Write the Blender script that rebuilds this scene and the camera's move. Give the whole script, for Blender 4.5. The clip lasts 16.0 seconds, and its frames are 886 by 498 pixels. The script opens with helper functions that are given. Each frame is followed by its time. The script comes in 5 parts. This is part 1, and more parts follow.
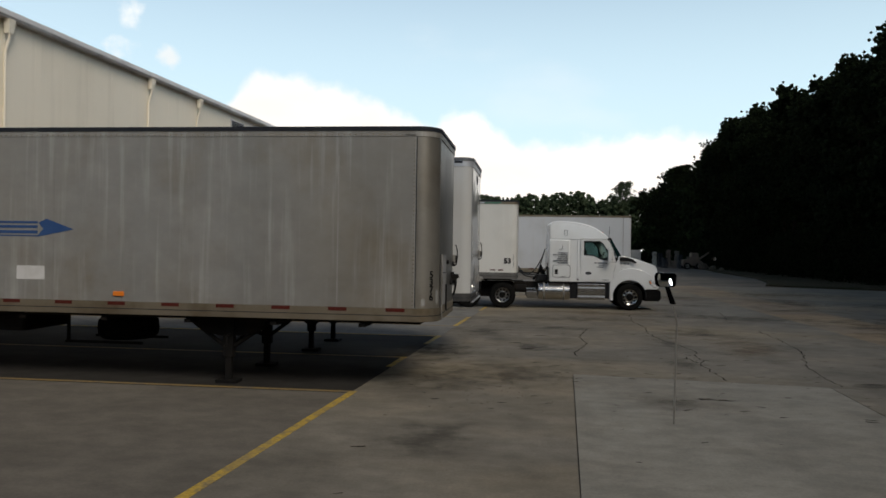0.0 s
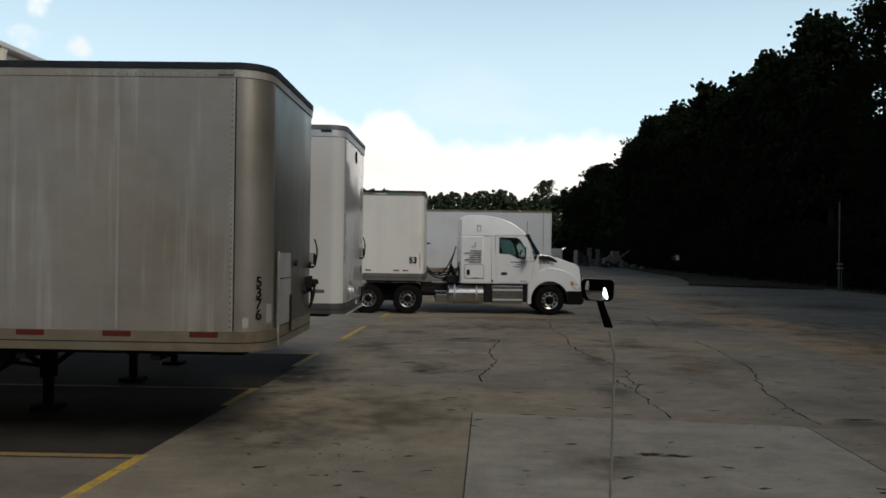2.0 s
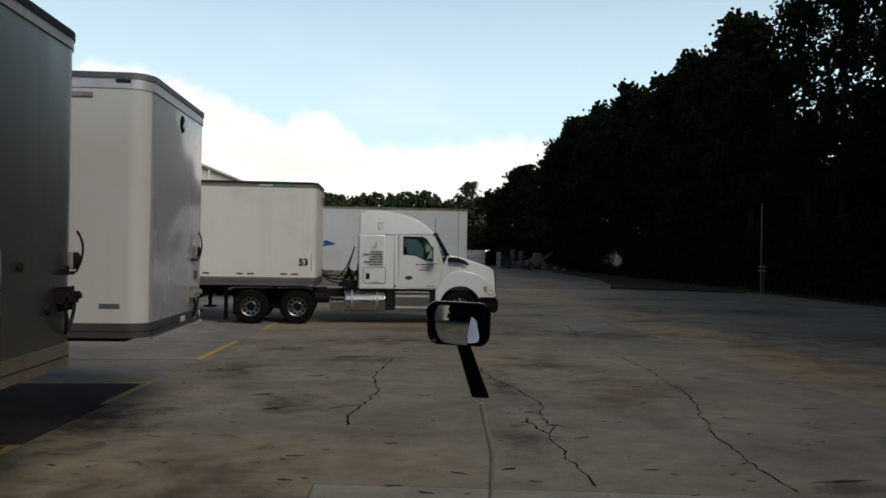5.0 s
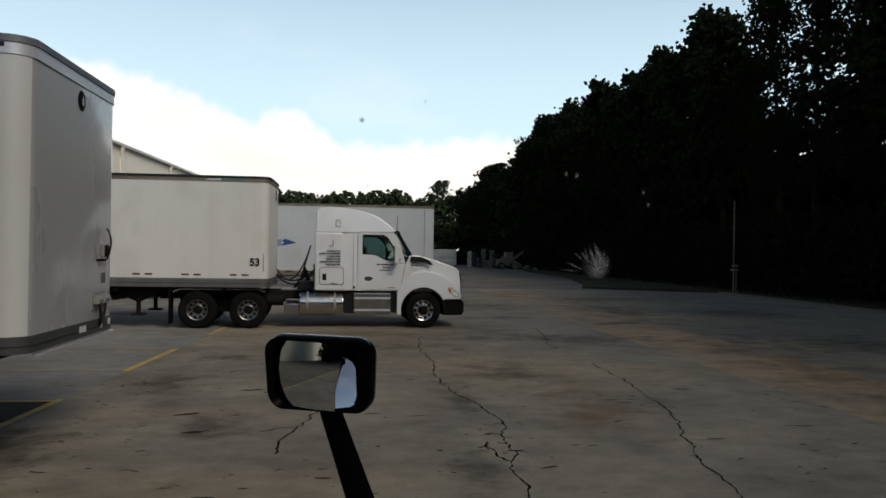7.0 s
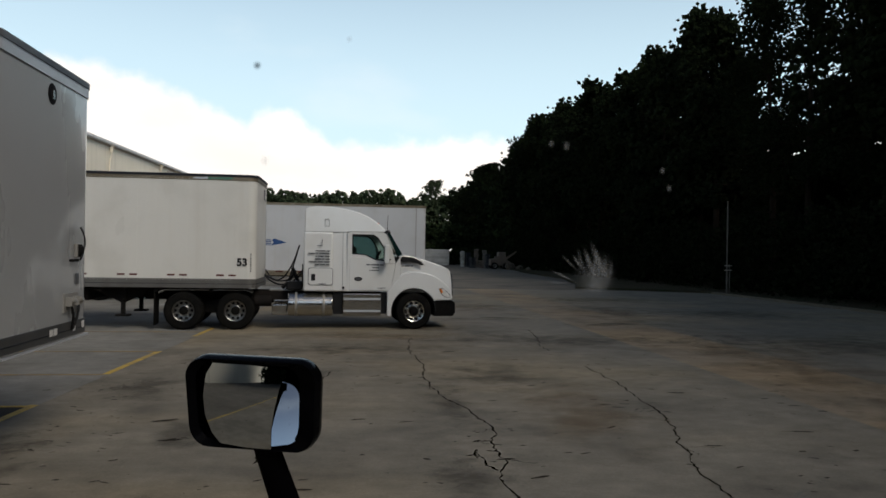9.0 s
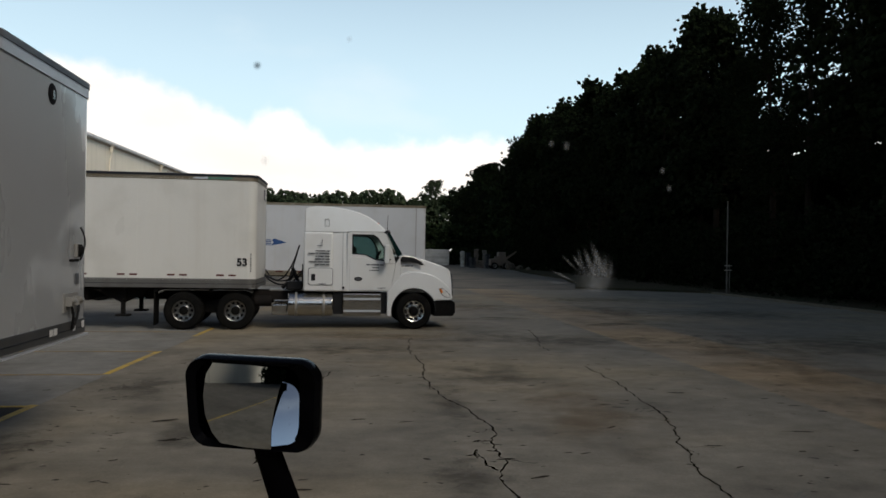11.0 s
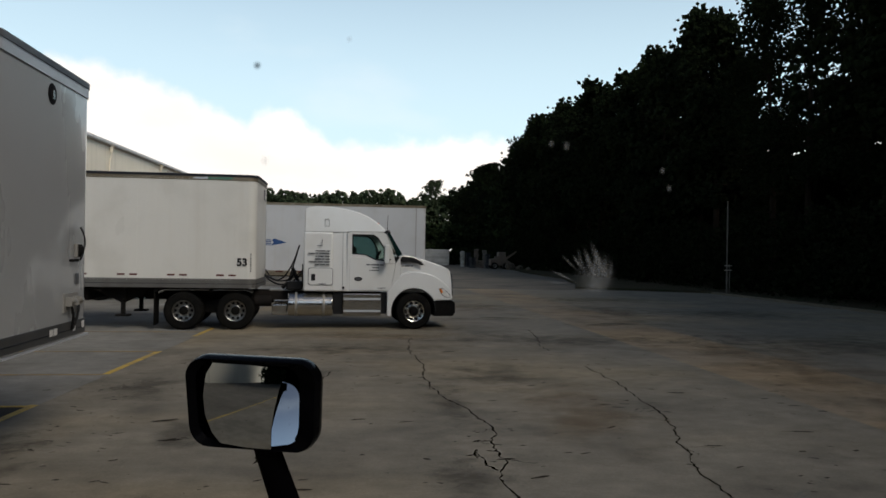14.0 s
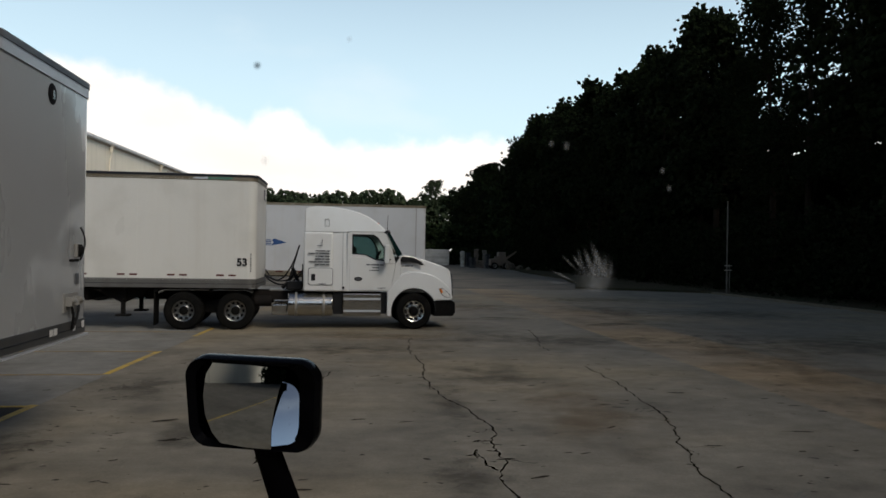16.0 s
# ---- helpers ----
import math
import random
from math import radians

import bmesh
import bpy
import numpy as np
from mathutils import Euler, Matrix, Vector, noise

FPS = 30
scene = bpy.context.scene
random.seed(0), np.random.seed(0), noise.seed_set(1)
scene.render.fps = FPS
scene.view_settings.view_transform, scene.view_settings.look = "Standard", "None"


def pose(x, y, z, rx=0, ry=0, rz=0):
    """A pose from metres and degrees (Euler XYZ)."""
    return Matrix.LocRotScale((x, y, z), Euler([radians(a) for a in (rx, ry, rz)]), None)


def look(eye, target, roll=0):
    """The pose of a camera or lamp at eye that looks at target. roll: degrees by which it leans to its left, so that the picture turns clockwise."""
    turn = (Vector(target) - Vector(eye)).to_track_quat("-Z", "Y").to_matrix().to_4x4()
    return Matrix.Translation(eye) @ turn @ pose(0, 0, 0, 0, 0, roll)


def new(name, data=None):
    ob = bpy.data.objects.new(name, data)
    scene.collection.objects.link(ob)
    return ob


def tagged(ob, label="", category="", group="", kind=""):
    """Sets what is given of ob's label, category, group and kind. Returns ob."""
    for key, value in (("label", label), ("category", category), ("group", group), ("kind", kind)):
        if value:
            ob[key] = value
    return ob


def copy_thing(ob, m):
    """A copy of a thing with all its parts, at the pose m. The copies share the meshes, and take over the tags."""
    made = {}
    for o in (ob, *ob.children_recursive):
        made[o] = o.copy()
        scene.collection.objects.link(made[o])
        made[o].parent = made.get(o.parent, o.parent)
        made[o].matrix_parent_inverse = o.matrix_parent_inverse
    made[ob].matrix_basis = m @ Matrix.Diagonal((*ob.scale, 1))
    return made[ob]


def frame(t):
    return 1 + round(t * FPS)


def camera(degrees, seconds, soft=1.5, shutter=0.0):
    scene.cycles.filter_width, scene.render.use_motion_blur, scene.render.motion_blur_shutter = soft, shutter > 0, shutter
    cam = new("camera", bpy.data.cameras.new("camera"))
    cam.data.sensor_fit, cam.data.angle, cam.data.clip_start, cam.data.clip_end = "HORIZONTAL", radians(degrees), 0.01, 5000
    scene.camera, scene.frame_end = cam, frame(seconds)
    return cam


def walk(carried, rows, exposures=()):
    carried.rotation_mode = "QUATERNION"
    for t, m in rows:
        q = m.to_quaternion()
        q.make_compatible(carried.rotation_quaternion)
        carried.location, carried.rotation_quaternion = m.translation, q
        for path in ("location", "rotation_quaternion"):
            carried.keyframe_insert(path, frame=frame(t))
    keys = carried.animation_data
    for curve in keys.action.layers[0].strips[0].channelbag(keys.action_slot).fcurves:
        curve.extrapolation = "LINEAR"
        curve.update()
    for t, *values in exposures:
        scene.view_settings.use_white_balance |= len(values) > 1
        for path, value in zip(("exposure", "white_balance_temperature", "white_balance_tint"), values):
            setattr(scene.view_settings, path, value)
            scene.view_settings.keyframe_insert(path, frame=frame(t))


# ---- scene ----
cam = camera(60.5, 16.0, soft=1.6)
PATH = [
    (0, (-0.588, -0.204, 2.193), (-0.824, 1.782, 2.194), 0.9),
    (0.5, (-0.531, 0.755, 2.188), (-0.733, 2.744, 2.187), 1.2),
    (1, (-0.415, 1.684, 2.185), (-0.572, 3.678, 2.182), 1.2),
    (1.5, (-0.253, 2.586, 2.173), (-0.35, 4.584, 2.172), 1.1),
    (2, (-0.069, 3.419, 2.167), (-0.108, 5.419, 2.168), 0.8),
    (2.5, (0.104, 4.1, 2.159), (0.109, 6.1, 2.16), 0.8),
    (3, (0.248, 4.679, 2.167), (0.291, 6.678, 2.171), 0.9),
    (3.5, (0.397, 5.196, 2.166), (0.474, 7.194, 2.171), 0.8),
    (4, (0.524, 5.681, 2.154), (0.63, 7.678, 2.161), 0.8),
    (4.5, (0.643, 6.099, 2.148), (0.774, 8.094, 2.156), 0.9),
    (7, (1.149, 7.795, 2.146), (1.376, 9.781, 2.154), 0.9),
    (7.5, (1.216, 7.966, 2.143), (1.452, 9.951, 2.149), 0.9),
    (8, (1.252, 8.069, 2.146), (1.493, 10.055, 2.154), 0.9),
    (8.5, (1.247, 8.115, 2.151), (1.492, 10.1, 2.159), 0.94),
    (9, (1.247, 8.115, 2.151), (1.492, 10.1, 2.159), 0.94),
    (11.5, (1.247, 8.115, 2.151), (1.492, 10.1, 2.159), 0.94),
    (16, (1.247, 8.115, 2.151), (1.492, 10.1, 2.159), 0.94),
]
walk(cam, [(t, look(eye, target, roll)) for t, eye, target, roll in PATH])

# ---- daylight: veiled evening sun low behind the yard, broken cloud ----
SUN_EL, SUN_AZ = 42.0, 145.0          # degrees above the horizon, degrees from +y towards +x
world = bpy.data.worlds.new("evening_sky")
scene.world = world
world.use_nodes = True
wt = world.node_tree
wt.nodes.clear()


def wnode(kind):
    return wt.nodes.new(kind)


def wmath(op, a, b=None, c=None, clamp=False):
    n = wt.nodes.new("ShaderNodeMath")
    n.operation, n.use_clamp = op, clamp
    for i, v in enumerate((a, b, c)):
        if v is None:
            continue
        if isinstance(v, (int, float)):
            n.inputs[i].default_value = v
        else:
            wt.links.new(v, n.inputs[i])
    return n.outputs[0]


def wrange(v, a, b, c, d, smooth=True):
    n = wt.nodes.new("ShaderNodeMapRange")
    n.interpolation_type = "SMOOTHSTEP" if smooth else "LINEAR"
    wt.links.new(v, n.inputs[0])
    for i, q in enumerate((a, b, c, d)):
        n.inputs[i + 1].default_value = q
    return n.outputs[0]


def wmix(fac, a, b):
    n = wt.nodes.new("ShaderNodeMix")
    n.data_type = "RGBA"
    wt.links.new(fac, n.inputs[0])
    for i, v in ((6, a), (7, b)):
        if isinstance(v, tuple):
            n.inputs[i].default_value = v
        else:
            wt.links.new(v, n.inputs[i])
    return n.outputs[2]


sky = wnode("ShaderNodeTexSky")
sky.sky_type, sky.sun_disc = "NISHITA", False
sky.sun_elevation, sky.sun_rotation = radians(SUN_EL), radians(SUN_AZ)
sky.altitude, sky.air_density, sky.dust_density, sky.ozone_density = 100, 1.0, 1.2, 1.0
coord = wnode("ShaderNodeTexCoord").outputs["Generated"]
sep = wnode("ShaderNodeSeparateXYZ")
wt.links.new(coord, sep.inputs[0])
azim = wmath("MULTIPLY", wmath("ARCTAN2", sep.outputs[0], sep.outputs[1]), 57.2958)
elev = sep.outputs[2]
noise_a = wnode("ShaderNodeTexNoise")
noise_a.inputs["Scale"].default_value, noise_a.inputs["Detail"].default_value = 9.0, 6.0
noise_a.inputs["Roughness"].default_value = 0.55
noise_b = wnode("ShaderNodeTexNoise")
noise_b.inputs["Scale"].default_value, noise_b.inputs["Detail"].default_value = 3.2, 5.0
stretch = wnode("ShaderNodeMapping")
stretch.inputs["Scale"].default_value = (1, 1, 2.4)
wt.links.new(coord, stretch.inputs[0])
wt.links.new(coord, noise_a.inputs[0])
wt.links.new(stretch.outputs[0], noise_b.inputs[0])
# height of the cumulus bank round the horizon, as the sine of the elevation
tall = wmath("MULTIPLY", wrange(azim, -5.5, -16, 0, 1), wrange(azim, -27, -20, 0, 1))
knob = wmath("MULTIPLY", wrange(azim, -1.0, -4.8, 0, 1), wrange(azim, -8.6, -5.8, 0, 1))
bank = wmath("ADD", 0.138, wmath("MULTIPLY", tall, 0.078))
bank = wmath("ADD", bank, wmath("MULTIPLY", knob, 0.034))
bank = wmath("ADD", bank, wmath("MULTIPLY", wrange(azim, -21, -29, 0, 1), -0.06))
bank = wmath("ADD", bank, wmath("MULTIPLY", wrange(azim, 3, 12, 0, 1), 0.012))
noise_f = wnode("ShaderNodeTexNoise")
noise_f.inputs["Scale"].default_value, noise_f.inputs["Detail"].default_value = 34.0, 5.0
wt.links.new(coord, noise_f.inputs[0])
bank = wmath("ADD", bank, wmath("MULTIPLY", wmath("SUBTRACT", noise_a.outputs[0], 0.5), 0.055))
bank = wmath("ADD", bank, wmath("MULTIPLY", wmath("SUBTRACT", noise_f.outputs[0], 0.5), 0.030))
cumulus = wrange(wmath("SUBTRACT", bank, elev), -0.007, 0.020, 0, 1)
# small ragged puffs above the warehouse roof: azimuth, sine of elevation, half width, half height
for az0, el0, half_w, half_h in ((-29.2, 0.272, 0.9, 0.018), (-26.8, 0.224, 1.1, 0.016), (-29.9, 0.231, 1.4, 0.013)):
    across = wmath("POWER", wmath("ABSOLUTE", wmath("DIVIDE", wmath("SUBTRACT", azim, az0), half_w)), 2.0)
    upward = wmath("POWER", wmath("ABSOLUTE", wmath("DIVIDE", wmath("SUBTRACT", elev, el0), half_h)), 2.0)
    inside = wmath("SUBTRACT", wmath("ADD", 0.75, wmath("MULTIPLY", wmath("SUBTRACT", noise_f.outputs[0], 0.5), 5.0)), wmath("ADD", across, upward))
    cumulus = wmath("MAXIMUM", cumulus, wrange(inside, -0.3, 1.5, 0, 0.6))
wisps = wmath("MULTIPLY", wrange(noise_b.outputs[0], 0.56, 0.72, 0, 1), 0.18)
veil = wrange(elev, 0.60, 0.10, 0.0, 0.90)
cloud_shade = wrange(noise_b.outputs[0], 0.3, 0.62, 0.83, 1.0)
SKY_GAIN = 0.115
gain = wnode("ShaderNodeVectorMath")
gain.operation = "SCALE"
wt.links.new(sky.outputs[0], gain.inputs[0])
wt.links.new(wmath("MULTIPLY", wrange(elev, 0.36, 0.62, 1.0, 0.45), SKY_GAIN), gain.inputs["Scale"])
haze = wmix(veil, gain.outputs[0], (0.77, 1.00, 1.10, 1))
haze = wmix(wisps, haze, (1.02, 1.03, 1.03, 1))
white = wnode("ShaderNodeVectorMath")
white.operation = "SCALE"
white.inputs[0].default_value = (1.26, 1.20, 1.13)
wt.links.new(cloud_shade, white.inputs["Scale"])
total = wmix(cumulus, haze, white.outputs[0])
back = wnode("ShaderNodeBackground")
wt.links.new(total, back.inputs[0])
back.inputs[1].default_value = 1.0
out = wnode("ShaderNodeOutputWorld")
wt.links.new(back.outputs[0], out.inputs[0])

lamp = bpy.data.lights.new("sun", "SUN")
lamp.energy, lamp.angle, lamp.color = 1.75, radians(26.0), (1.0, 0.93, 0.82)
sun = new("sun", lamp)
sx, sy = math.sin(radians(SUN_AZ)), math.cos(radians(SUN_AZ))
sun.matrix_world = look((60 * sx, 60 * sy, 60 * math.tan(radians(SUN_EL))), (0, 0, 0))
scene.view_settings.exposure = 0.0


# ---- materials ----
def material(name, base, rough=0.6, metal=0.0, spots=None, spots2=None, scale2=0.3, amount2=0.5, scale=4.0, amount=0.5, grain=0.0, grain_scale=60.0,
             bump=0.0, bump_scale=40.0, streak=None, streak_amount=0.0, per_object=0.0, coat=0.0, spec=0.5, rough_var=0.0,
             stretch_z=1.0, streak_scale=5.0, mottle=0.0):
    """A surface: base colour, large stains, fine grain, vertical dirt streaks and relief, all in metres of object space."""
    m = bpy.data.materials.new(name)
    m.use_nodes = True
    t = m.node_tree
    bsdf = t.nodes["Principled BSDF"]
    bsdf.inputs["Roughness"].default_value, bsdf.inputs["Metallic"].default_value = rough, metal
    bsdf.inputs["Coat Weight"].default_value = coat
    bsdf.inputs["Coat Roughness"].default_value = 0.06
    bsdf.inputs["Specular IOR Level"].default_value = spec
    pos = t.nodes.new("ShaderNodeNewGeometry").outputs["Position"]

    def tex(sc, detail=4.0, warp=(1, 1, 1), rough_=0.55):
        mp = t.nodes.new("ShaderNodeMapping")
        mp.inputs["Scale"].default_value = warp
        t.links.new(pos, mp.inputs[0])
        n = t.nodes.new("ShaderNodeTexNoise")
        n.inputs["Scale"].default_value, n.inputs["Detail"].default_value = sc, detail
        n.inputs["Roughness"].default_value = rough_
        t.links.new(mp.outputs[0], n.inputs[0])
        return n.outputs[0]

    def ramp(v, a, b, c, d):
        n = t.nodes.new("ShaderNodeMapRange")
        n.interpolation_type = "SMOOTHSTEP"
        t.links.new(v, n.inputs[0])
        for i, q in enumerate((a, b, c, d)):
            n.inputs[i + 1].default_value = q
        return n.outputs[0]

    def mix(fac, a, b, blend="MIX"):
        n = t.nodes.new("ShaderNodeMix")
        n.data_type, n.blend_type = "RGBA", blend
        if isinstance(fac, float):
            n.inputs[0].default_value = fac
        else:
            t.links.new(fac, n.inputs[0])
        for i, v in ((6, a), (7, b)):
            if isinstance(v, tuple):
                n.inputs[i].default_value = (*v, 1)
            else:
                t.links.new(v, n.inputs[i])
        return n.outputs[2]

    colour = mix(0.0, base, base)
    if spots:
        colour = mix(ramp(tex(scale, 5.0, (1, 1, stretch_z)), 0.45, 0.72, 0.0, amount), colour, spots)
        colour = mix(ramp(tex(scale * 0.23, 3.0), 0.4, 0.75, 0.0, amount * 0.7), colour, spots)
    if spots2:
        colour = mix(ramp(tex(scale2, 5.0, (0.6, 1, 1)), 0.44, 0.62, 0.0, amount2), colour, spots2)
    if streak:
        colour = mix(ramp(tex(streak_scale, 3.0, (1, 1, 0.05)), 0.5, 0.8, 0.0, streak_amount), colour, streak)
    if mottle:
        for sc, warp in ((3.0, (0.8, 1, 1)), (0.8, (0.8, 1, 1))):
            g = ramp(tex(sc, 6.0, warp, 0.65), 0.25, 0.75, 1.0 - mottle, 1.0 + mottle)
            n = t.nodes.new("ShaderNodeVectorMath")
            n.operation = "SCALE"
            t.links.new(colour, n.inputs[0])
            t.links.new(g, n.inputs["Scale"])
            colour = n.outputs[0]
    if grain:
        g = ramp(tex(grain_scale, 3.0), 0.3, 0.7, 1.0 - grain, 1.0 + grain)
        n = t.nodes.new("ShaderNodeVectorMath")
        n.operation = "SCALE"
        t.links.new(colour, n.inputs[0])
        t.links.new(g, n.inputs["Scale"])
        colour = n.outputs[0]
    if per_object:
        info = t.nodes.new("ShaderNodeObjectInfo")
        n = t.nodes.new("ShaderNodeVectorMath")
        n.operation = "SCALE"
        t.links.new(colour, n.inputs[0])
        r = t.nodes.new("ShaderNodeMapRange")
        t.links.new(info.outputs["Random"], r.inputs[0])
        r.inputs[3].default_value, r.inputs[4].default_value = 1 - per_object, 1 + per_object
        t.links.new(r.outputs[0], n.inputs["Scale"])
        colour = n.outputs[0]
    t.links.new(colour, bsdf.inputs["Base Color"])
    if rough_var:
        t.links.new(ramp(tex(scale * 1.7, 4.0, (1, 1, 0.4)), 0.3, 0.7, rough - rough_var, rough + rough_var), bsdf.inputs["Roughness"])
    if bump:
        b = t.nodes.new("ShaderNodeBump")
        b.inputs["Strength"].default_value, b.inputs["Distance"].default_value = bump, 0.01
        t.links.new(tex(bump_scale, 5.0), b.inputs["Height"])
        t.links.new(b.outputs[0], bsdf.inputs["Normal"])
    return m


CONCRETE = dict(rough=0.85, spots=(0.120, 0.107, 0.086), scale=0.5, amount=0.9, grain=0.07, grain_scale=30, bump=0.06, bump_scale=120, spec=0.25, mottle=0.16)
M = {}
M["concrete"] = material("yard_concrete", (0.198, 0.177, 0.141), spots2=(0.234, 0.194, 0.132), scale2=0.13, amount2=0.9, **CONCRETE)
M["concrete_brown"] = material("rust_tinted_concrete", (0.245, 0.196, 0.138), spots2=(0.295, 0.214, 0.126), scale2=0.2, amount2=0.8, **{**CONCRETE, "amount": 0.6, "spots": (0.110, 0.085, 0.058)})
M["concrete_light"] = material("pale_concrete", (0.252, 0.236, 0.198), **{**CONCRETE, "amount": 0.5, "spots": (0.160, 0.136, 0.102)})
# shade under the parked trailers put into the slab colour, oil blotches in it
M["concrete_shaded"] = material("trailer_shade_concrete", (0.040, 0.037, 0.033), **{**CONCRETE, "spec": 0.1, "amount": 0.9, "spots": (0.020, 0.018, 0.016)})
M["concrete_grey"] = material("grey_stall_concrete", (0.200, 0.195, 0.180), **{**CONCRETE, "amount": 0.7, "spots": (0.125, 0.118, 0.102)})
# darker base tone than the grey stall slabs
M["concrete_dim"] = material("darker_stall_concrete", (0.148, 0.132, 0.108), **{**CONCRETE, "amount": 0.7, "spots": (0.098, 0.087, 0.070)})
M["asphalt"] = material("old_asphalt", (0.155, 0.140, 0.118), rough=0.95, spec=0.08, spots=(0.05, 0.05, 0.05), scale=0.3, amount=0.7, grain=0.25, grain_scale=50, bump=0.4)
M["crack"] = material("crack_dirt", (0.014, 0.012, 0.008), rough=1.0, spec=0.0, grain=0.3)
M["oil"] = material("oil_stain", (0.040, 0.033, 0.025), rough=0.95, spec=0.05, spots=(0.02, 0.018, 0.016), scale=3.0, grain=0.2)
M["yellow"] = material("worn_yellow_paint", (0.50, 0.33, 0.045), rough=0.75, spots=(0.21, 0.17, 0.10), scale=5.0, amount=0.9, grain=0.2, grain_scale=25)
M["yellow_faint"] = material("faded_yellow_paint", (0.25, 0.165, 0.05), rough=0.8, spots=(0.15, 0.125, 0.09), scale=3.0, amount=1.0, grain=0.2, grain_scale=25)
M["verge"] = material("verge_soil_and_shade", (0.045, 0.037, 0.025), rough=0.97, spec=0.05, spots=(0.02, 0.028, 0.012), scale=1.2, amount=0.9, grain=0.4, bump=0.8, bump_scale=12)
M["kerb"] = material("kerb_concrete", (0.12, 0.104, 0.082), rough=0.95, spec=0.1, spots=(0.10, 0.09, 0.07), scale=1.5, amount=0.7, grain=0.15, bump=0.3)
M["alu"] = material("weathered_aluminium", (0.328, 0.323, 0.308), rough=0.5, metal=0.5, spots=(0.245, 0.212, 0.165), scale=0.55, amount=0.85, mottle=0.06,
                    streak=(0.48, 0.475, 0.455), streak_amount=0.75, streak_scale=7.0, grain=0.02, grain_scale=6, rough_var=0.08)
# front wall facing the trees: its shade is put into the darker base
M["alu_front"] = material("shaded_stained_aluminium", (0.158, 0.157, 0.152), rough=0.34, metal=0.9, spots=(0.17, 0.155, 0.13), scale=0.7, amount=0.7,
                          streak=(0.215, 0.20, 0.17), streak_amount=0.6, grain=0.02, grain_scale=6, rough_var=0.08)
# warm sky glow on the rounded corner is put into this tan base
M["alu_corner"] = material("glow_tan_corner_aluminium", (0.41, 0.388, 0.345), rough=0.36, metal=0.75, spots=(0.28, 0.245, 0.195), scale=0.8, amount=0.8, mottle=0.05,
                           streak=(0.40, 0.375, 0.32), streak_amount=0.5, streak_scale=9.0, rough_var=0.06)
M["alu_strip"] = material("scuffed_bright_joint", (0.37, 0.36, 0.34), rough=0.5, metal=0.4, spots=(0.30, 0.28, 0.25), scale=2.0, amount=0.8)
M["rail_tan"] = material("dull_rail_aluminium", (0.26, 0.222, 0.165), rough=0.5, metal=0.7, spots=(0.14, 0.105, 0.062), scale=1.6, amount=0.9, grain=0.03, grain_scale=8)
M["rail_dark"] = material("oxidised_top_rail", (0.014, 0.017, 0.024), rough=0.7, spec=0.2, spots=(0.024, 0.026, 0.03), scale=2.5, amount=0.8)
M["rail_slate"] = material("slate_grey_cap_rail", (0.060, 0.068, 0.082), rough=0.5, metal=0.3, spots=(0.19, 0.20, 0.215), scale=1.4, amount=0.8)
M["rail_grey"] = material("galvanised_rail", (0.33, 0.32, 0.30), rough=0.5, metal=0.5, spots=(0.18, 0.16, 0.13), scale=2.0, amount=0.7, grain=0.08)
M["rail_bright"] = material("bright_cap_rail", (0.60, 0.63, 0.68), rough=0.4, metal=0.4, spots=(0.44, 0.45, 0.47), scale=2.0, amount=0.6)
M["white_panel"] = material("white_trailer_panel", (0.66, 0.648, 0.612), rough=0.35, spots=(0.54, 0.525, 0.485), scale=0.7, amount=0.6,
                            streak=(0.50, 0.46, 0.40), streak_amount=0.25, grain=0.02, rough_var=0.08, streak_scale=3.0)
M["white_worn"] = material("worn_white_sheet", (0.53, 0.535, 0.53), rough=0.35, spots=(0.50, 0.49, 0.46), scale=0.8, amount=0.6, streak=(0.46, 0.43, 0.38), streak_amount=0.25, rough_var=0.08)
M["white_dull"] = material("chalky_white_panel", (0.52, 0.53, 0.55), rough=0.5, spots=(0.43, 0.43, 0.43), scale=0.8, amount=0.6, streak=(0.44, 0.42, 0.38), streak_amount=0.3)
# white wall greyed: shade from the trees it faces is in the colour
M["front_shade_white"] = material("shaded_glossy_front", (0.345, 0.352, 0.36), rough=0.3, spots=(0.39, 0.395, 0.40), scale=0.6, amount=0.6, rough_var=0.06, coat=0.6, grain=0.015)
M["truck_white"] = material("white_truck_paint", (0.68, 0.685, 0.68), rough=0.2, spots=(0.60, 0.595, 0.575), scale=1.2, amount=0.5, coat=0.5, grain=0.01)
M["chrome"] = material("polished_aluminium", (0.52, 0.505, 0.475), rough=0.22, metal=1.0, spots=(0.40, 0.385, 0.36), scale=3.0, amount=0.35, rough_var=0.04)
M["rim"] = material("dull_polished_rim", (0.30, 0.295, 0.285), rough=0.33, metal=1.0, spots=(0.2, 0.19, 0.175), scale=6.0, amount=0.6, rough_var=0.06)
M["rail_black"] = material("dark_front_rail", (0.055, 0.056, 0.058), rough=0.55, metal=0.3, spots=(0.09, 0.085, 0.08), scale=2.5, amount=0.6)
M["rail_mid"] = material("dark_galvanised_rail", (0.135, 0.133, 0.128), rough=0.55, metal=0.4, spots=(0.10, 0.09, 0.08), scale=2.0, amount=0.7)
M["steel"] = material("dark_chassis_steel", (0.010, 0.0097, 0.0095), rough=0.85, spec=0.1, spots=(0.019, 0.015, 0.012), scale=3.0, amount=0.8, grain=0.2)
M["rubber"] = material("tyre_rubber", (0.006, 0.006, 0.006), rough=0.9, spec=0.06, spots=(0.013, 0.012, 0.010), scale=4.0, amount=0.6, grain=0.2, bump=0.2)
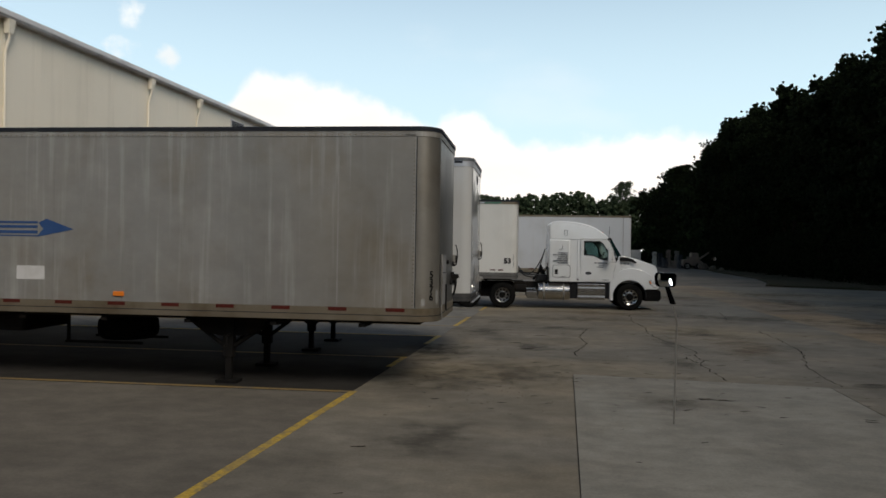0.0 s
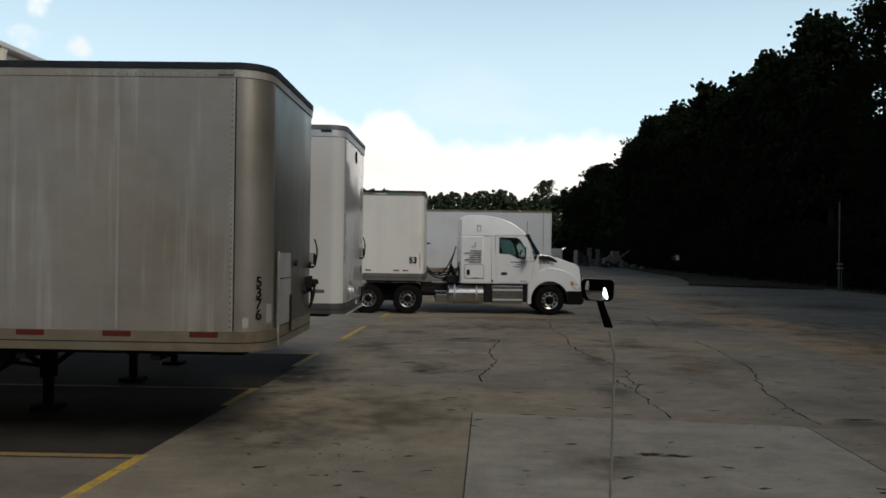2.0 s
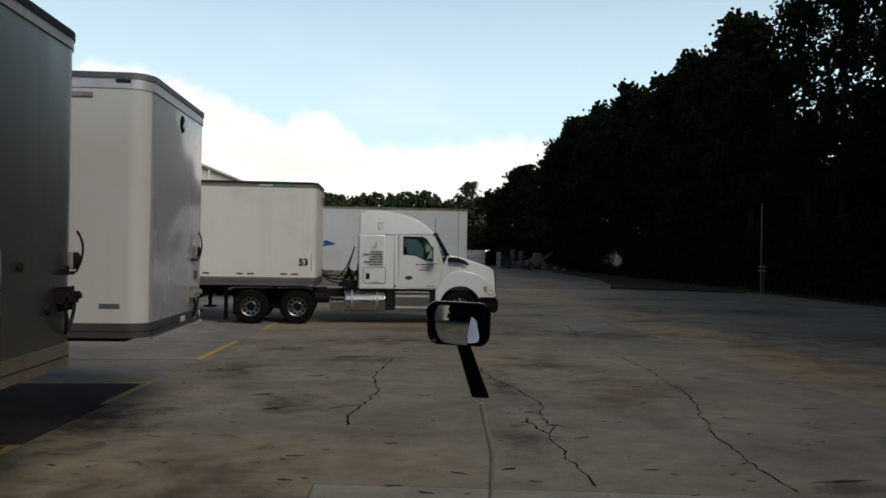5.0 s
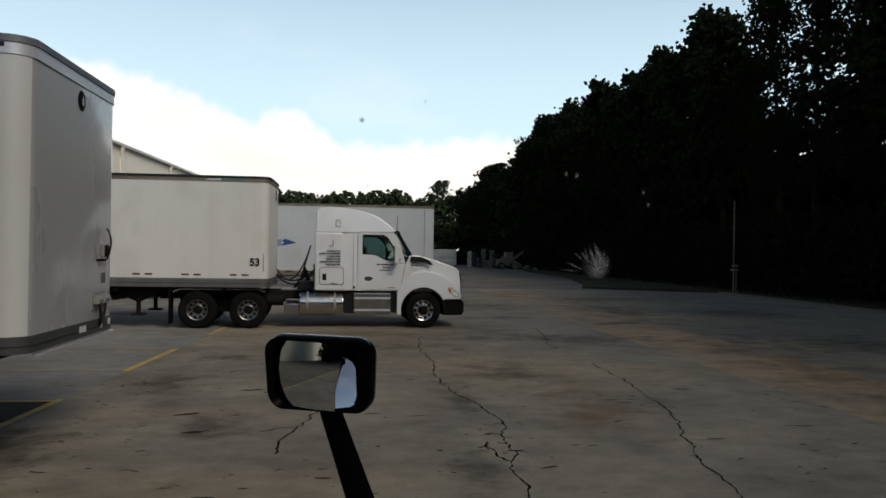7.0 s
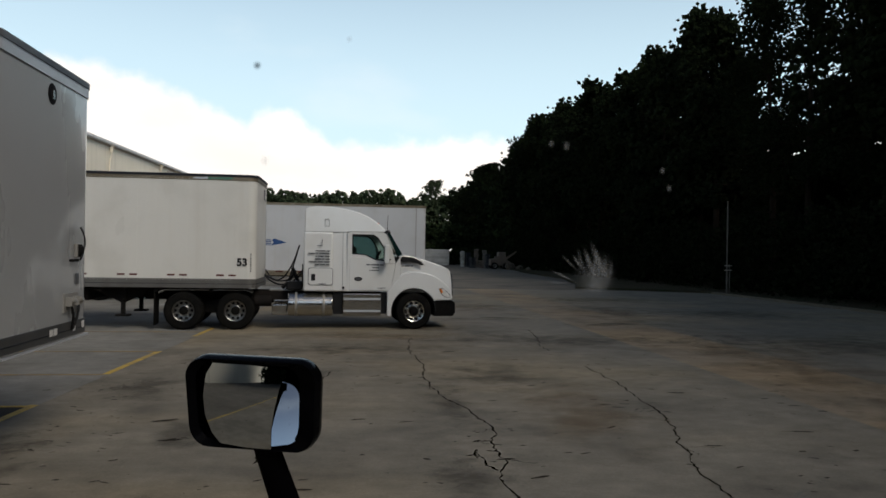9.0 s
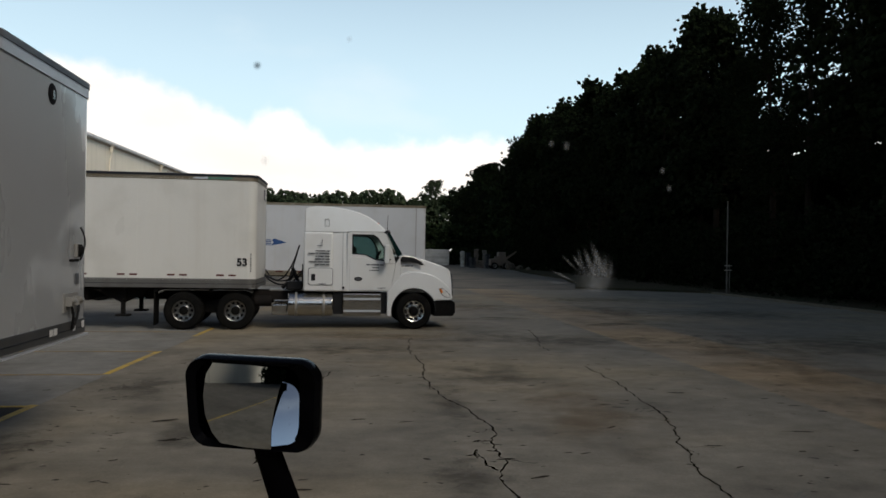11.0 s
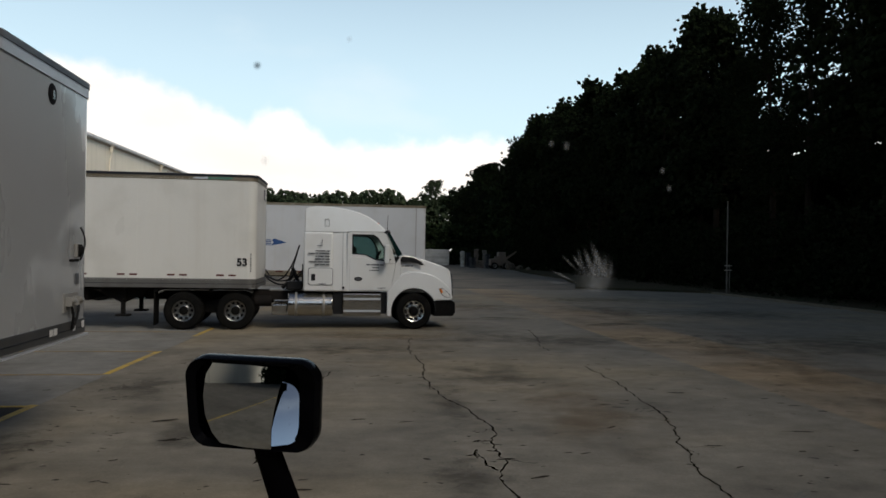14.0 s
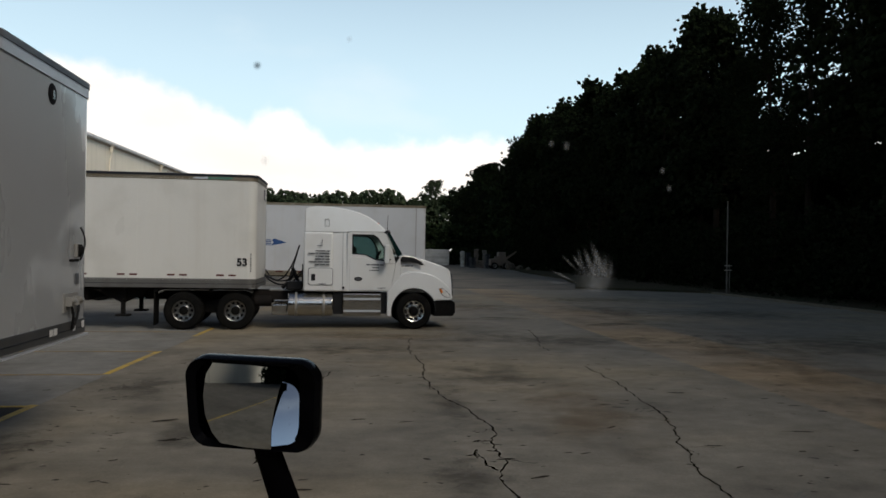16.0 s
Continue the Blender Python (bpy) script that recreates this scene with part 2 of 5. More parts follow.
M["plastic"] = material("black_plastic", (0.008, 0.008, 0.009), rough=0.5, spec=0.25, spots=(0.016, 0.016, 0.016), scale=8.0, amount=0.4)
M["mirror_shell"] = material("satin_black_shell", (0.0015, 0.0015, 0.002), rough=0.16, spec=0.022, spots=(0.004, 0.004, 0.005), scale=12)
M["panel_grey"] = material("grey_access_panel", (0.33, 0.33, 0.335), rough=0.5, metal=0.2, spots=(0.26, 0.25, 0.24), scale=2.5, amount=0.8, streak=(0.25, 0.22, 0.19), streak_amount=0.5)
M["screen_edge"] = material("dark_wrapped_glass", (0.006, 0.020, 0.019), rough=0.08, spec=0.5, spots=(0.008, 0.012, 0.012), scale=5)
M["lamp_silver"] = material("silvered_reflector", (0.80, 0.79, 0.77), rough=0.15, spots=(0.45, 0.44, 0.43), scale=14, amount=0.9, coat=0.8)
M["black"] = material("black_vinyl", (0.006, 0.006, 0.007), rough=0.7, spec=0.1)
M["grey_ink"] = material("grey_lettering", (0.085, 0.09, 0.10), rough=0.6)
M["blue"] = material("blue_vinyl", (0.014, 0.058, 0.19), rough=0.5, spots=(0.05, 0.11, 0.25), scale=4, amount=0.6)
M["red"] = material("red_reflector", (0.085, 0.014, 0.010), rough=0.7, spec=0.15, spots=(0.06, 0.02, 0.014), scale=9)
M["amber"] = material("amber_lens", (0.75, 0.20, 0.02), rough=0.3)
M["green_tarp"] = material("green_patch", (0.03, 0.16, 0.10), rough=0.7, spots=(0.15, 0.2, 0.17), scale=5, amount=0.6)
M["placard"] = material("white_placard", (0.62, 0.61, 0.60), rough=0.5, spots=(0.5, 0.49, 0.47), scale=6)
M["cream"] = material("cream_metal_siding", (0.90, 0.815, 0.665), rough=0.55, spots=(0.80, 0.715, 0.56), scale=0.25, amount=0.5, streak=(0.55, 0.48, 0.36), streak_amount=0.3, grain=0.02, streak_scale=1.5)
M["roof"] = material("grey_roof_metal", (0.42, 0.42, 0.42), rough=0.4, metal=0.4, spots=(0.3, 0.29, 0.28), scale=0.5)
M["gutter"] = material("grey_gutter", (0.62, 0.59, 0.57), rough=0.5, spots=(0.24, 0.21, 0.19), scale=0.8, amount=0.7)
M["gutter_lip"] = material("pale_gutter_lip", (0.78, 0.76, 0.75), rough=0.6, spots=(0.50, 0.48, 0.46), scale=1.0)
M["bark"] = material("pine_bark", (0.016, 0.012, 0.009), rough=0.97, spec=0.03, spots=(0.015, 0.012, 0.01), scale=5, amount=0.8, bump=0.8, bump_scale=18)
M["wood_pole"] = material("weathered_pole", (0.11, 0.10, 0.09), rough=0.85, spots=(0.10, 0.09, 0.08), scale=3, amount=0.7)
M["block"] = material("pale_concrete_block", (0.36, 0.36, 0.35), rough=0.9, spots=(0.22, 0.22, 0.21), scale=1.5, amount=0.7, per_object=0.1)
M["rust"] = material("rusty_machine", (0.12, 0.09, 0.07), rough=0.8, spots=(0.05, 0.045, 0.04), scale=2, amount=0.7)


def leaf_material(name, dark, light):
    m = bpy.data.materials.new(name)
    m.use_nodes = True
    t = m.node_tree
    bsdf = t.nodes["Principled BSDF"]
    bsdf.inputs["Roughness"].default_value = 0.9
    bsdf.inputs["Specular IOR Level"].default_value = 0.02
    n = t.nodes.new("ShaderNodeMix")
    n.data_type = "RGBA"
    n.inputs[6].default_value, n.inputs[7].default_value = (*dark, 1), (*light, 1)
    t.links.new(t.nodes.new("ShaderNodeNewGeometry").outputs["Random Per Island"], n.inputs[0])
    t.links.new(n.outputs[2], bsdf.inputs["Base Color"])
    return m


# needles sunk near black: shade within the wood is put into the colour
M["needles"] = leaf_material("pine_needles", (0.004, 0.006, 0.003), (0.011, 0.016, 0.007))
# paler than the near foliage: distance haze is put into the colour
M["leaves_far"] = leaf_material("hazed_distant_leaves", (0.018, 0.027, 0.015), (0.058, 0.074, 0.040))
M["leaves"] = leaf_material("broad_leaves", (0.006, 0.010, 0.005), (0.019, 0.028, 0.011))


def glass_material(name, tint=(0.75, 0.85, 0.82), rough=0.02):
    m = bpy.data.materials.new(name)
    m.use_nodes = True
    t = m.node_tree
    bsdf = t.nodes["Principled BSDF"]
    bsdf.inputs["Base Color"].default_value = (*tint, 1)
    bsdf.inputs["Roughness"].default_value = rough
    bsdf.inputs["Transmission Weight"].default_value = 1.0
    bsdf.inputs["IOR"].default_value = 1.45
    return m


def smear_material(name, colour, cover):
    """A thin dried film that lets most of the view through and thins out towards its edge."""
    m = bpy.data.materials.new(name)
    m.use_nodes = True
    t = m.node_tree
    bsdf = t.nodes["Principled BSDF"]
    bsdf.inputs["Base Color"].default_value = (*colour, 1)
    bsdf.inputs["Roughness"].default_value = 0.9
    bsdf.inputs["Specular IOR Level"].default_value = 0.1
    at = t.nodes.new("ShaderNodeMapping")
    at.inputs["Location"].default_value, at.inputs["Scale"].default_value = (-1, 0, -1), (2, 0, 2)
    t.links.new(t.nodes.new("ShaderNodeTexCoord").outputs["Generated"], at.inputs[0])
    far = t.nodes.new("ShaderNodeVectorMath")
    far.operation = "LENGTH"
    t.links.new(at.outputs[0], far.inputs[0])
    n = t.nodes.new("ShaderNodeTexNoise")
    n.inputs["Scale"].default_value, n.inputs["Detail"].default_value = 170.0, 3.0
    t.links.new(t.nodes.new("ShaderNodeNewGeometry").outputs["Position"], n.inputs[0])
    add = t.nodes.new("ShaderNodeMath")
    add.operation = "MULTIPLY_ADD"
    t.links.new(n.outputs[0], add.inputs[0])
    add.inputs[1].default_value = 0.35
    t.links.new(far.outputs["Value"], add.inputs[2])
    r = t.nodes.new("ShaderNodeMapRange")
    r.interpolation_type = "SMOOTHSTEP"
    t.links.new(add.outputs[0], r.inputs[0])
    r.inputs[1].default_value, r.inputs[2].default_value = 0.15, 1.08
    r.inputs[3].default_value, r.inputs[4].default_value = cover, 0.0
    t.links.new(r.outputs[0], bsdf.inputs["Alpha"])
    return m


M["splash"] = smear_material("dried_pale_splash", (0.50, 0.52, 0.54), 0.14)
M["splash_thick"] = smear_material("thick_pale_splash", (0.55, 0.57, 0.59), 0.23)
M["ring_smear"] = smear_material("bluish_ring_smear", (0.35, 0.50, 0.60), 0.45)
M["speck"] = smear_material("dark_speck", (0.03, 0.05, 0.08), 0.75)
M["glass"] = glass_material("tinted_window_glass", (0.35, 0.50, 0.48))
M["glass_dark"] = glass_material("shaded_windscreen", (0.22, 0.30, 0.29))
mir = bpy.data.materials.new("mirror_silver")
mir.use_nodes = True
mir.node_tree.nodes["Principled BSDF"].inputs["Metallic"].default_value = 1.0
mir.node_tree.nodes["Principled BSDF"].inputs["Roughness"].default_value = 0.03
mir.node_tree.nodes["Principled BSDF"].inputs["Base Color"].default_value = (0.50, 0.53, 0.55, 1)
M["mirror"] = mir
# tint of the added strip that mimics the hood's reflection
pale = mir.copy()
pale.name = "bright_mirror_silver"
pale.node_tree.nodes["Principled BSDF"].inputs["Base Color"].default_value = (0.34, 0.39, 0.43, 1)
M["mirror_pale"] = pale


# ---- mesh helpers ----
def part(name, bm, mat, parent=None, label="", at=None, smooth=False, bevel=0.0):
    """Links a bmesh as one mesh object under a thing or a part."""
    me = bpy.data.meshes.new(name)
    if smooth:
        for f in bm.faces:
            f.smooth = True
    bm.normal_update()
    bm.to_mesh(me)
    bm.free()
    if smooth:
        me.set_sharp_from_angle(angle=radians(32))
    me.materials.append(M[mat] if isinstance(mat, str) else mat)
    ob = new(name, me)
    if at is not None:
        ob.matrix_basis = at
    if parent is not None:
        ob.parent = parent
    if label:
        ob["label"] = label
    if bevel:
        mod = ob.modifiers.new("bevel", "BEVEL")
        mod.width, mod.segments, mod.limit_method, mod.angle_limit = bevel, 3, "ANGLE", radians(40)
    return ob


def share(name, mesh_of, parent, m, label=""):
    """One more object on the mesh of an alike piece."""
    ob = new(name, mesh_of.data)
    ob.matrix_basis = m
    ob.parent = parent
    if label:
        ob["label"] = label
    return ob


def thing(name, label, category, m=None, group="", kind=""):
    ob = new(name)
    ob.empty_display_size = 0.3
    if m is not None:
        ob.matrix_basis = m
    return tagged(ob, label, category, group, kind)


def box(x0, x1, y0, y1, z0, z1, bm=None):
    bm = bm or bmesh.new()
    v = [bm.verts.new((x, y, z)) for x in (x0, x1) for y in (y0, y1) for z in (z0, z1)]
    for f in ((0, 1, 3, 2), (4, 6, 7, 5), (0, 4, 5, 1), (2, 3, 7, 6), (0, 2, 6, 4), (1, 5, 7, 3)):
        bm.faces.new([v[i] for i in f])
    return bm


def prism(points, y0, y1, bm=None):
    """A side profile in x and z, drawn out across y."""
    bm = bm or bmesh.new()
    a = [bm.verts.new((x, y0, z)) for x, z in points]
    b = [bm.verts.new((x, y1, z)) for x, z in points]
    n = len(points)
    fa = bm.faces.new(a)
    fb = bm.faces.new(b[::-1])
    for i in range(n):
        bm.faces.new((a[i], b[i], b[(i + 1) % n], a[(i + 1) % n]))
    bmesh.ops.recalc_face_normals(bm, faces=bm.faces)
    bmesh.ops.triangulate(bm, faces=[fa, fb])
    return bm


def plate(points, z0, z1, bm=None):
    """A plan outline drawn up in z."""
    bm = bm or bmesh.new()
    a = [bm.verts.new((x, y, z0)) for x, y in points]
    b = [bm.verts.new((x, y, z1)) for x, y in points]
    n = len(points)
    bm.faces.new(a[::-1])
    bm.faces.new(b)
    for i in range(n):
        bm.faces.new((a[i], a[(i + 1) % n], b[(i + 1) % n], b[i]))
    return bm


def rod(p, q, r0, r1=None, sides=10, bm=None, caps=True):
    bm = bm or bmesh.new()
    p, q = Vector(p), Vector(q)
    r1 = r0 if r1 is None else r1
    rot = (q - p).to_track_quat("Z", "Y").to_matrix()
    rings = []
    for c, r in ((p, r0), (q, r1)):
        rings.append([bm.verts.new(c + rot @ Vector((r * math.cos(k * math.tau / sides), r * math.sin(k * math.tau / sides), 0))) for k in range(sides)])
    for k in range(sides):
        bm.faces.new((rings[0][k], rings[0][(k + 1) % sides], rings[1][(k + 1) % sides], rings[1][k]))
    if caps:
        bm.faces.new(rings[0][::-1])
        bm.faces.new(rings[1])
    return bm


def tube(points, r, sides=8, bm=None):
    bm = bm or bmesh.new()
    for a, b in zip(points, points[1:]):
        rod(a, b, r, r, sides, bm)
    return bm


def hose(p, q, sag, r, bm=None, steps=9, side=(0, 0, 0)):
    p, q, s = Vector(p), Vector(q), Vector(side)
    pts = []
    for i in range(steps + 1):
        k = i / steps
        w = 4 * k * (1 - k)
        pts.append(p.lerp(q, k) + Vector((0, 0, -sag * w)) + s * w)
    return tube(pts, r, 6, bm)


def lathe(profile, steps=32, axis="y"):
    """Turns (radius, along) pairs about an axis."""
    bm = bmesh.new()
    rings = []
    for k in range(steps):
        a = k * math.tau / steps
        c, s = math.cos(a), math.sin(a)
        rings.append([bm.verts.new((r * c, h, r * s) if axis == "y" else (h, r * c, r * s) if axis == "x" else (r * c, r * s, h)) for r, h in profile])
    for k in range(steps):
        a, b = rings[k], rings[(k + 1) % steps]
        for i in range(len(profile) - 1):
            bm.faces.new((a[i], a[i + 1], b[i + 1], b[i]))
    bmesh.ops.remove_doubles(bm, verts=bm.verts, dist=1e-5)
    bmesh.ops.recalc_face_normals(bm, faces=bm.faces)
    return bm


def lettering(name, text, size, mat, parent, m, depth=0.002, bold=0.0015):
    cu = bpy.data.curves.new(name, "FONT")
    cu.body, cu.size, cu.extrude, cu.align_x, cu.align_y = text, size, depth, "CENTER", "CENTER"
    cu.offset = bold * size / 0.1
    cu.materials.append(M[mat])
    ob = new(name, cu)
    ob.matrix_basis = m
    ob.parent = parent
    return ob


# ---- ground, paving, kerb ----
def stall_line(y):
    """x of the painted line along the fronts of the stalls."""
    return -3.93 + 0.0555 * y


ground = part("ground", plate([(-700, -700), (700, -700), (700, 1400), (-700, 1400)], -0.30, -0.02), "asphalt")
tagged(ground, "worn grey asphalt ground reaching to the horizon", "ground", kind="structure")
yard = thing("pavement", "stained and cracked concrete yard paving in large slabs", "paving", kind="structure")
G = 0.007
SLABS = [
    ("concrete", [(stall_line(-14) + G, -14), (-1.0, -14), (0.145, 13.56), (stall_line(13.7) + G, 13.72)]),
    ("concrete_light", [(-0.985, -14), (3.05, -14), (4.33, 13.06), (0.16, 13.56)]),
    ("concrete", [(3.065, -14), (21.9, -14), (21.9, 11.6), (4.345, 13.05)]),
    ("concrete", [(stall_line(13.74) + G, 13.735), (0.15, 13.575), (4.34, 13.075), (7.95, 12.776), (8.05, 52.6), (stall_line(53), 53)]),
    ("concrete_brown", [(7.953, 12.776), (10.35, 12.577), (10.55, 52.5), (8.053, 52.6)]),
    ("concrete", [(10.353, 12.577), (21.9, 11.62), (21.9, 50.2), (16.8, 52.2), (10.553, 52.5)]),
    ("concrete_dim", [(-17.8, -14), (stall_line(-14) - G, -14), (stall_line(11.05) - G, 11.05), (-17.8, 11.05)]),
    # two slabs darkened for the shade of the trailers above them
    ("concrete_shaded", [(-17.8, 11.057), (stall_line(11.057) - G, 11.057), (stall_line(14.85) - G, 14.85), (-17.8, 14.85)]),
    ("concrete_shaded", [(-17.8, 14.857), (stall_line(14.857) - G, 14.857), (stall_line(18.8) - G, 18.8), (-17.8, 18.8)]),
    ("concrete_grey", [(-17.8, 18.807), (stall_line(18.807) - G, 18.807), (stall_line(53) - G, 53), (-17.8, 53)]),
]
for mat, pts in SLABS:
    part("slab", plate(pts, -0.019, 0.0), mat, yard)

# the bulge past y 50 is a dark sheet for tree-shaded asphalt
verge = part("verge", plate([(22.15, -60), (400, -60), (400, 260), (22.15, 260), (22.15, 104), (20.7, 92), (19.6, 72), (17.4, 61), (15.4, 54.6), (17.4, 53.2), (19.6, 52.2), (22.15, 50.6)], -0.019, 0.10), "verge")
tagged(verge, "dark soil verge and shaded asphalt under the trees", "verge", kind="structure")
kerb = thing("kerb", "low weathered concrete kerb along the verge", "kerb", kind="structure")
stone = part("kerb_stone", box(-0.12, 0.12, -1.49, 1.49, -0.02, 0.11), "kerb", kerb, at=pose(22.03, -12, 0), bevel=0.0)
for i in range(1, 21):
    share("kerb_stone", stone, kerb, pose(22.03, -12 + 3 * i, 0))

# painted lines
lines = thing("stall_marking", "worn yellow stall lines painted on the concrete", "road marking", kind="structure")
for y0, y1, w in ((-6.0, 11.2, 0.12), (13.7, 15.0, 0.11), (17.2, 18.95, 0.11), (21.5, 24.45, 0.12), (27.2, 29.2, 0.11)):
    e0, e1 = (0.03, 0.085) if y1 < 12 else (0.01, 0.01)
    part("line_paint", plate([(stall_line(y0) + e0 - w, y0), (stall_line(y0) + e0, y0), (stall_line(y1) + e1, y1), (stall_line(y1) + e1 - w, y1)], 0.001, 0.004), "yellow", lines)
for y, x0, x1, w, mat in ((11.15, -16, -3.35, 0.11, "yellow_faint"), (14.95, -16, -3.2, 0.10, "yellow_faint"), (18.85, -16, -2.95, 0.10, "yellow"), (21.47, -16, -2.8, 0.08, "yellow_faint"),
                          (24.4, -16, -2.62, 0.10, "yellow_faint"), (28.2, -16, -2.5, 0.10, "yellow_faint")):
    part("line_paint", plate([(x0, y - w / 2), (x1, y - w / 2), (x1, y + w / 2), (x0, y + w / 2)], 0.0012, 0.0044), mat, lines)


# cracks and stains
def wander(bm, p, q, amp, width, rng, steps):
    """A jagged strip from p to q that narrows and widens."""
    p, q = Vector((*p, 0)), Vector((*q, 0))
    along = (q - p).normalized()
    across = Vector((-along.y, along.x, 0))
    prev, off = None, 0.0
    for i in range(steps + 1):
        k = i / steps
        off = off * 0.75 + rng.uniform(-amp, amp) * 0.6
        fade = min(1, 6 * k, 6 * (1 - k))
        c = p.lerp(q, k) + across * off * fade
        w = width * rng.uniform(0.15, 1.0)
        pair = [bm.verts.new((c + across * s * w).to_tuple()[:2] + (0.003,)) for s in (-1, 1)]
        if prev:
            bm.faces.new((prev[0], prev[1], pair[1], pair[0]))
        prev = pair


crack_rng = random.Random(5)
CRACKS = [
    [(0.95, 21.7), (0.65, 19.7), (0.72, 18.2), (0.36, 16.6), (0.33, 15.9)],
    [(0.55, 17.2), (0.05, 16.9)],
    [(2.82, 27.0), (2.57, 24.9), (2.69, 22.5), (2.55, 21.2), (2.62, 19.5), (2.92, 18.1), (3.04, 17.3), (2.89, 16.5), (2.90, 15.9), (2.71, 15.1), (2.75, 13.4)],
    [(2.68, 16.64), (2.92, 16.67)],
    [(2.66, 16.3), (2.66, 16.0), (2.75, 15.5)],
    [(6.28, 29.0), (6.05, 27.0), (5.7, 25.5), (5.67, 24.5)],
    [(5.77, 22.2), (5.79, 20.5), (5.54, 18.8), (5.54, 18.2), (5.34, 17.2), (5.02, 16.3), (4.72, 15.2), (4.58, 13.2)],
]
for path in CRACKS:
    bm = bmesh.new()
    for a, b in zip(path, path[1:]):
        wander(bm, a, b, 0.05, 0.017, crack_rng, max(8, int(15 * math.dist(a, b))))
    for i in range(len(path) // 2):          # short side branches
        a = path[crack_rng.randrange(len(path) - 1)]
        d = crack_rng.uniform(-2.4, 2.4)
        b = (a[0] + 0.35 * math.sin(d), a[1] - 0.35 * abs(math.cos(d)))
        wander(bm, a, b, 0.05, 0.008, crack_rng, 8)
    tagged(part("crack", bm, "crack"), "jagged dark crack in the concrete paving", "crack", group="cracks in the yard", kind="structure")


def blot(bm, x, y, rx, ry, rng, z=0.0025, n=14, turn=0.0):
    pts = []
    for k in range(n):
        a = k * math.tau / n
        r = rng.uniform(0.35, 1.2)
        px, py = rx * r * math.cos(a), ry * r * math.sin(a)
        pts.append(bm.verts.new((x + px * math.cos(turn) - py * math.sin(turn), y + px * math.sin(turn) + py * math.cos(turn), z)))
    bm.faces.new(pts)


stain_rng = random.Random(11)
bm = bmesh.new()
for i in range(620):
    x, y = (stain_rng.uniform(-2.6, 10), stain_rng.uniform(10, 24)) if i % 2 else (stain_rng.uniform(-3.5, 14), stain_rng.uniform(2, 42))
    s = stain_rng.choice((0.015, 0.02, 0.03, 0.035, 0.05))
    blot(bm, x, y, s * stain_rng.uniform(1, 2.6), s * 0.6, stain_rng, 0.0022 + 0.000002 * i, 9, stain_rng.uniform(-0.6, 0.6))
for cx, cy, n in ((-1.35, 11.4, 30), (-2.2, 15.4, 16), (-2.1, 20.2, 46), (-1.7, 17.4, 16), (-2.2, 16.4, 24), (-1.2, 22.6, 24), (0.6, 25.5, 18)):
    for i in range(n):
        blot(bm, cx + stain_rng.gauss(0, 0.35), cy + stain_rng.gauss(0, 0.5), stain_rng.uniform(0.008, 0.05) * stain_rng.choice((1, 1, 1.8)), stain_rng.uniform(0.006, 0.025), stain_rng, 0.0031 + 0.000005 * i, 9, stain_rng.uniform(-0.5, 0.5))
for i, (x, y, rx, ry, a) in enumerate(((6.4, 19.5, 0.16, 0.05, -0.2), (5.4, 16.3, 0.17, 0.025, -0.1), (6.82, 16.9, 0.22, 0.03, -0.15), (2.0, 11.6, 0.16, 0.09, 0.2), (2.3, 11.55, 0.2, 0.06, 0.0),
                                       (5.2, 13.5, 0.3, 0.04, 0.1), (8.6, 17.2, 0.2, 0.03, 0.0), (3.4, 24.4, 0.25, 0.05, 0.1), (-0.4, 19.6, 0.2, 0.05, 0.3), (-1.0, 17.9, 0.2, 0.05, 0.4), (-0.7, 16.9, 0.15, 0.06, 0.3),
                                       (0.2, 22.0, 0.5, 0.08, 0.1), (6.0, 33.0, 0.6, 0.10, 0.0), (9.5, 31.0, 0.7, 0.10, 0.1))):
    blot(bm, x, y, rx, ry, stain_rng, 0.0040 + 0.00001 * i, 16, a)
tagged(part("litter_and_oil_spots", bm, "oil"), "scattered dark oil spots, twigs and leaf litter on the concrete", "ground litter", kind="stuff")


def film_material(name, colour, cover, scale):
    """A soaked-in stain that fades out unevenly towards its edge."""
    m = bpy.data.materials.new(name)
    m.use_nodes = True
    t = m.node_tree
    bsdf = t.nodes["Principled BSDF"]
    bsdf.inputs["Base Color"].default_value = (*colour, 1)
    bsdf.inputs["Roughness"].default_value = 0.8
    bsdf.inputs["Specular IOR Level"].default_value = 0.2
    at = t.nodes.new("ShaderNodeMapping")
    at.inputs["Location"].default_value, at.inputs["Scale"].default_value = (-1, -1, 0), (2, 2, 0)
    t.links.new(t.nodes.new("ShaderNodeTexCoord").outputs["Generated"], at.inputs[0])
    far = t.nodes.new("ShaderNodeVectorMath")
    far.operation = "LENGTH"
    t.links.new(at.outputs[0], far.inputs[0])
    n = t.nodes.new("ShaderNodeTexNoise")
    n.inputs["Scale"].default_value, n.inputs["Detail"].default_value, n.inputs["Roughness"].default_value = scale, 6.0, 0.65
    t.links.new(t.nodes.new("ShaderNodeNewGeometry").outputs["Position"], n.inputs[0])
    add = t.nodes.new("ShaderNodeMath")
    add.operation = "MULTIPLY_ADD"
    t.links.new(n.outputs[0], add.inputs[0])
    add.inputs[1].default_value = 2.6
    t.links.new(far.outputs["Value"], add.inputs[2])
    r = t.nodes.new("ShaderNodeMapRange")
    r.interpolation_type = "SMOOTHSTEP"
    t.links.new(add.outputs[0], r.inputs[0])
    r.inputs[1].default_value, r.inputs[2].default_value = 1.1, 2.1
    r.inputs[3].default_value, r.inputs[4].default_value = cover, 0.0
    t.links.new(r.outputs[0], bsdf.inputs["Alpha"])
    return m


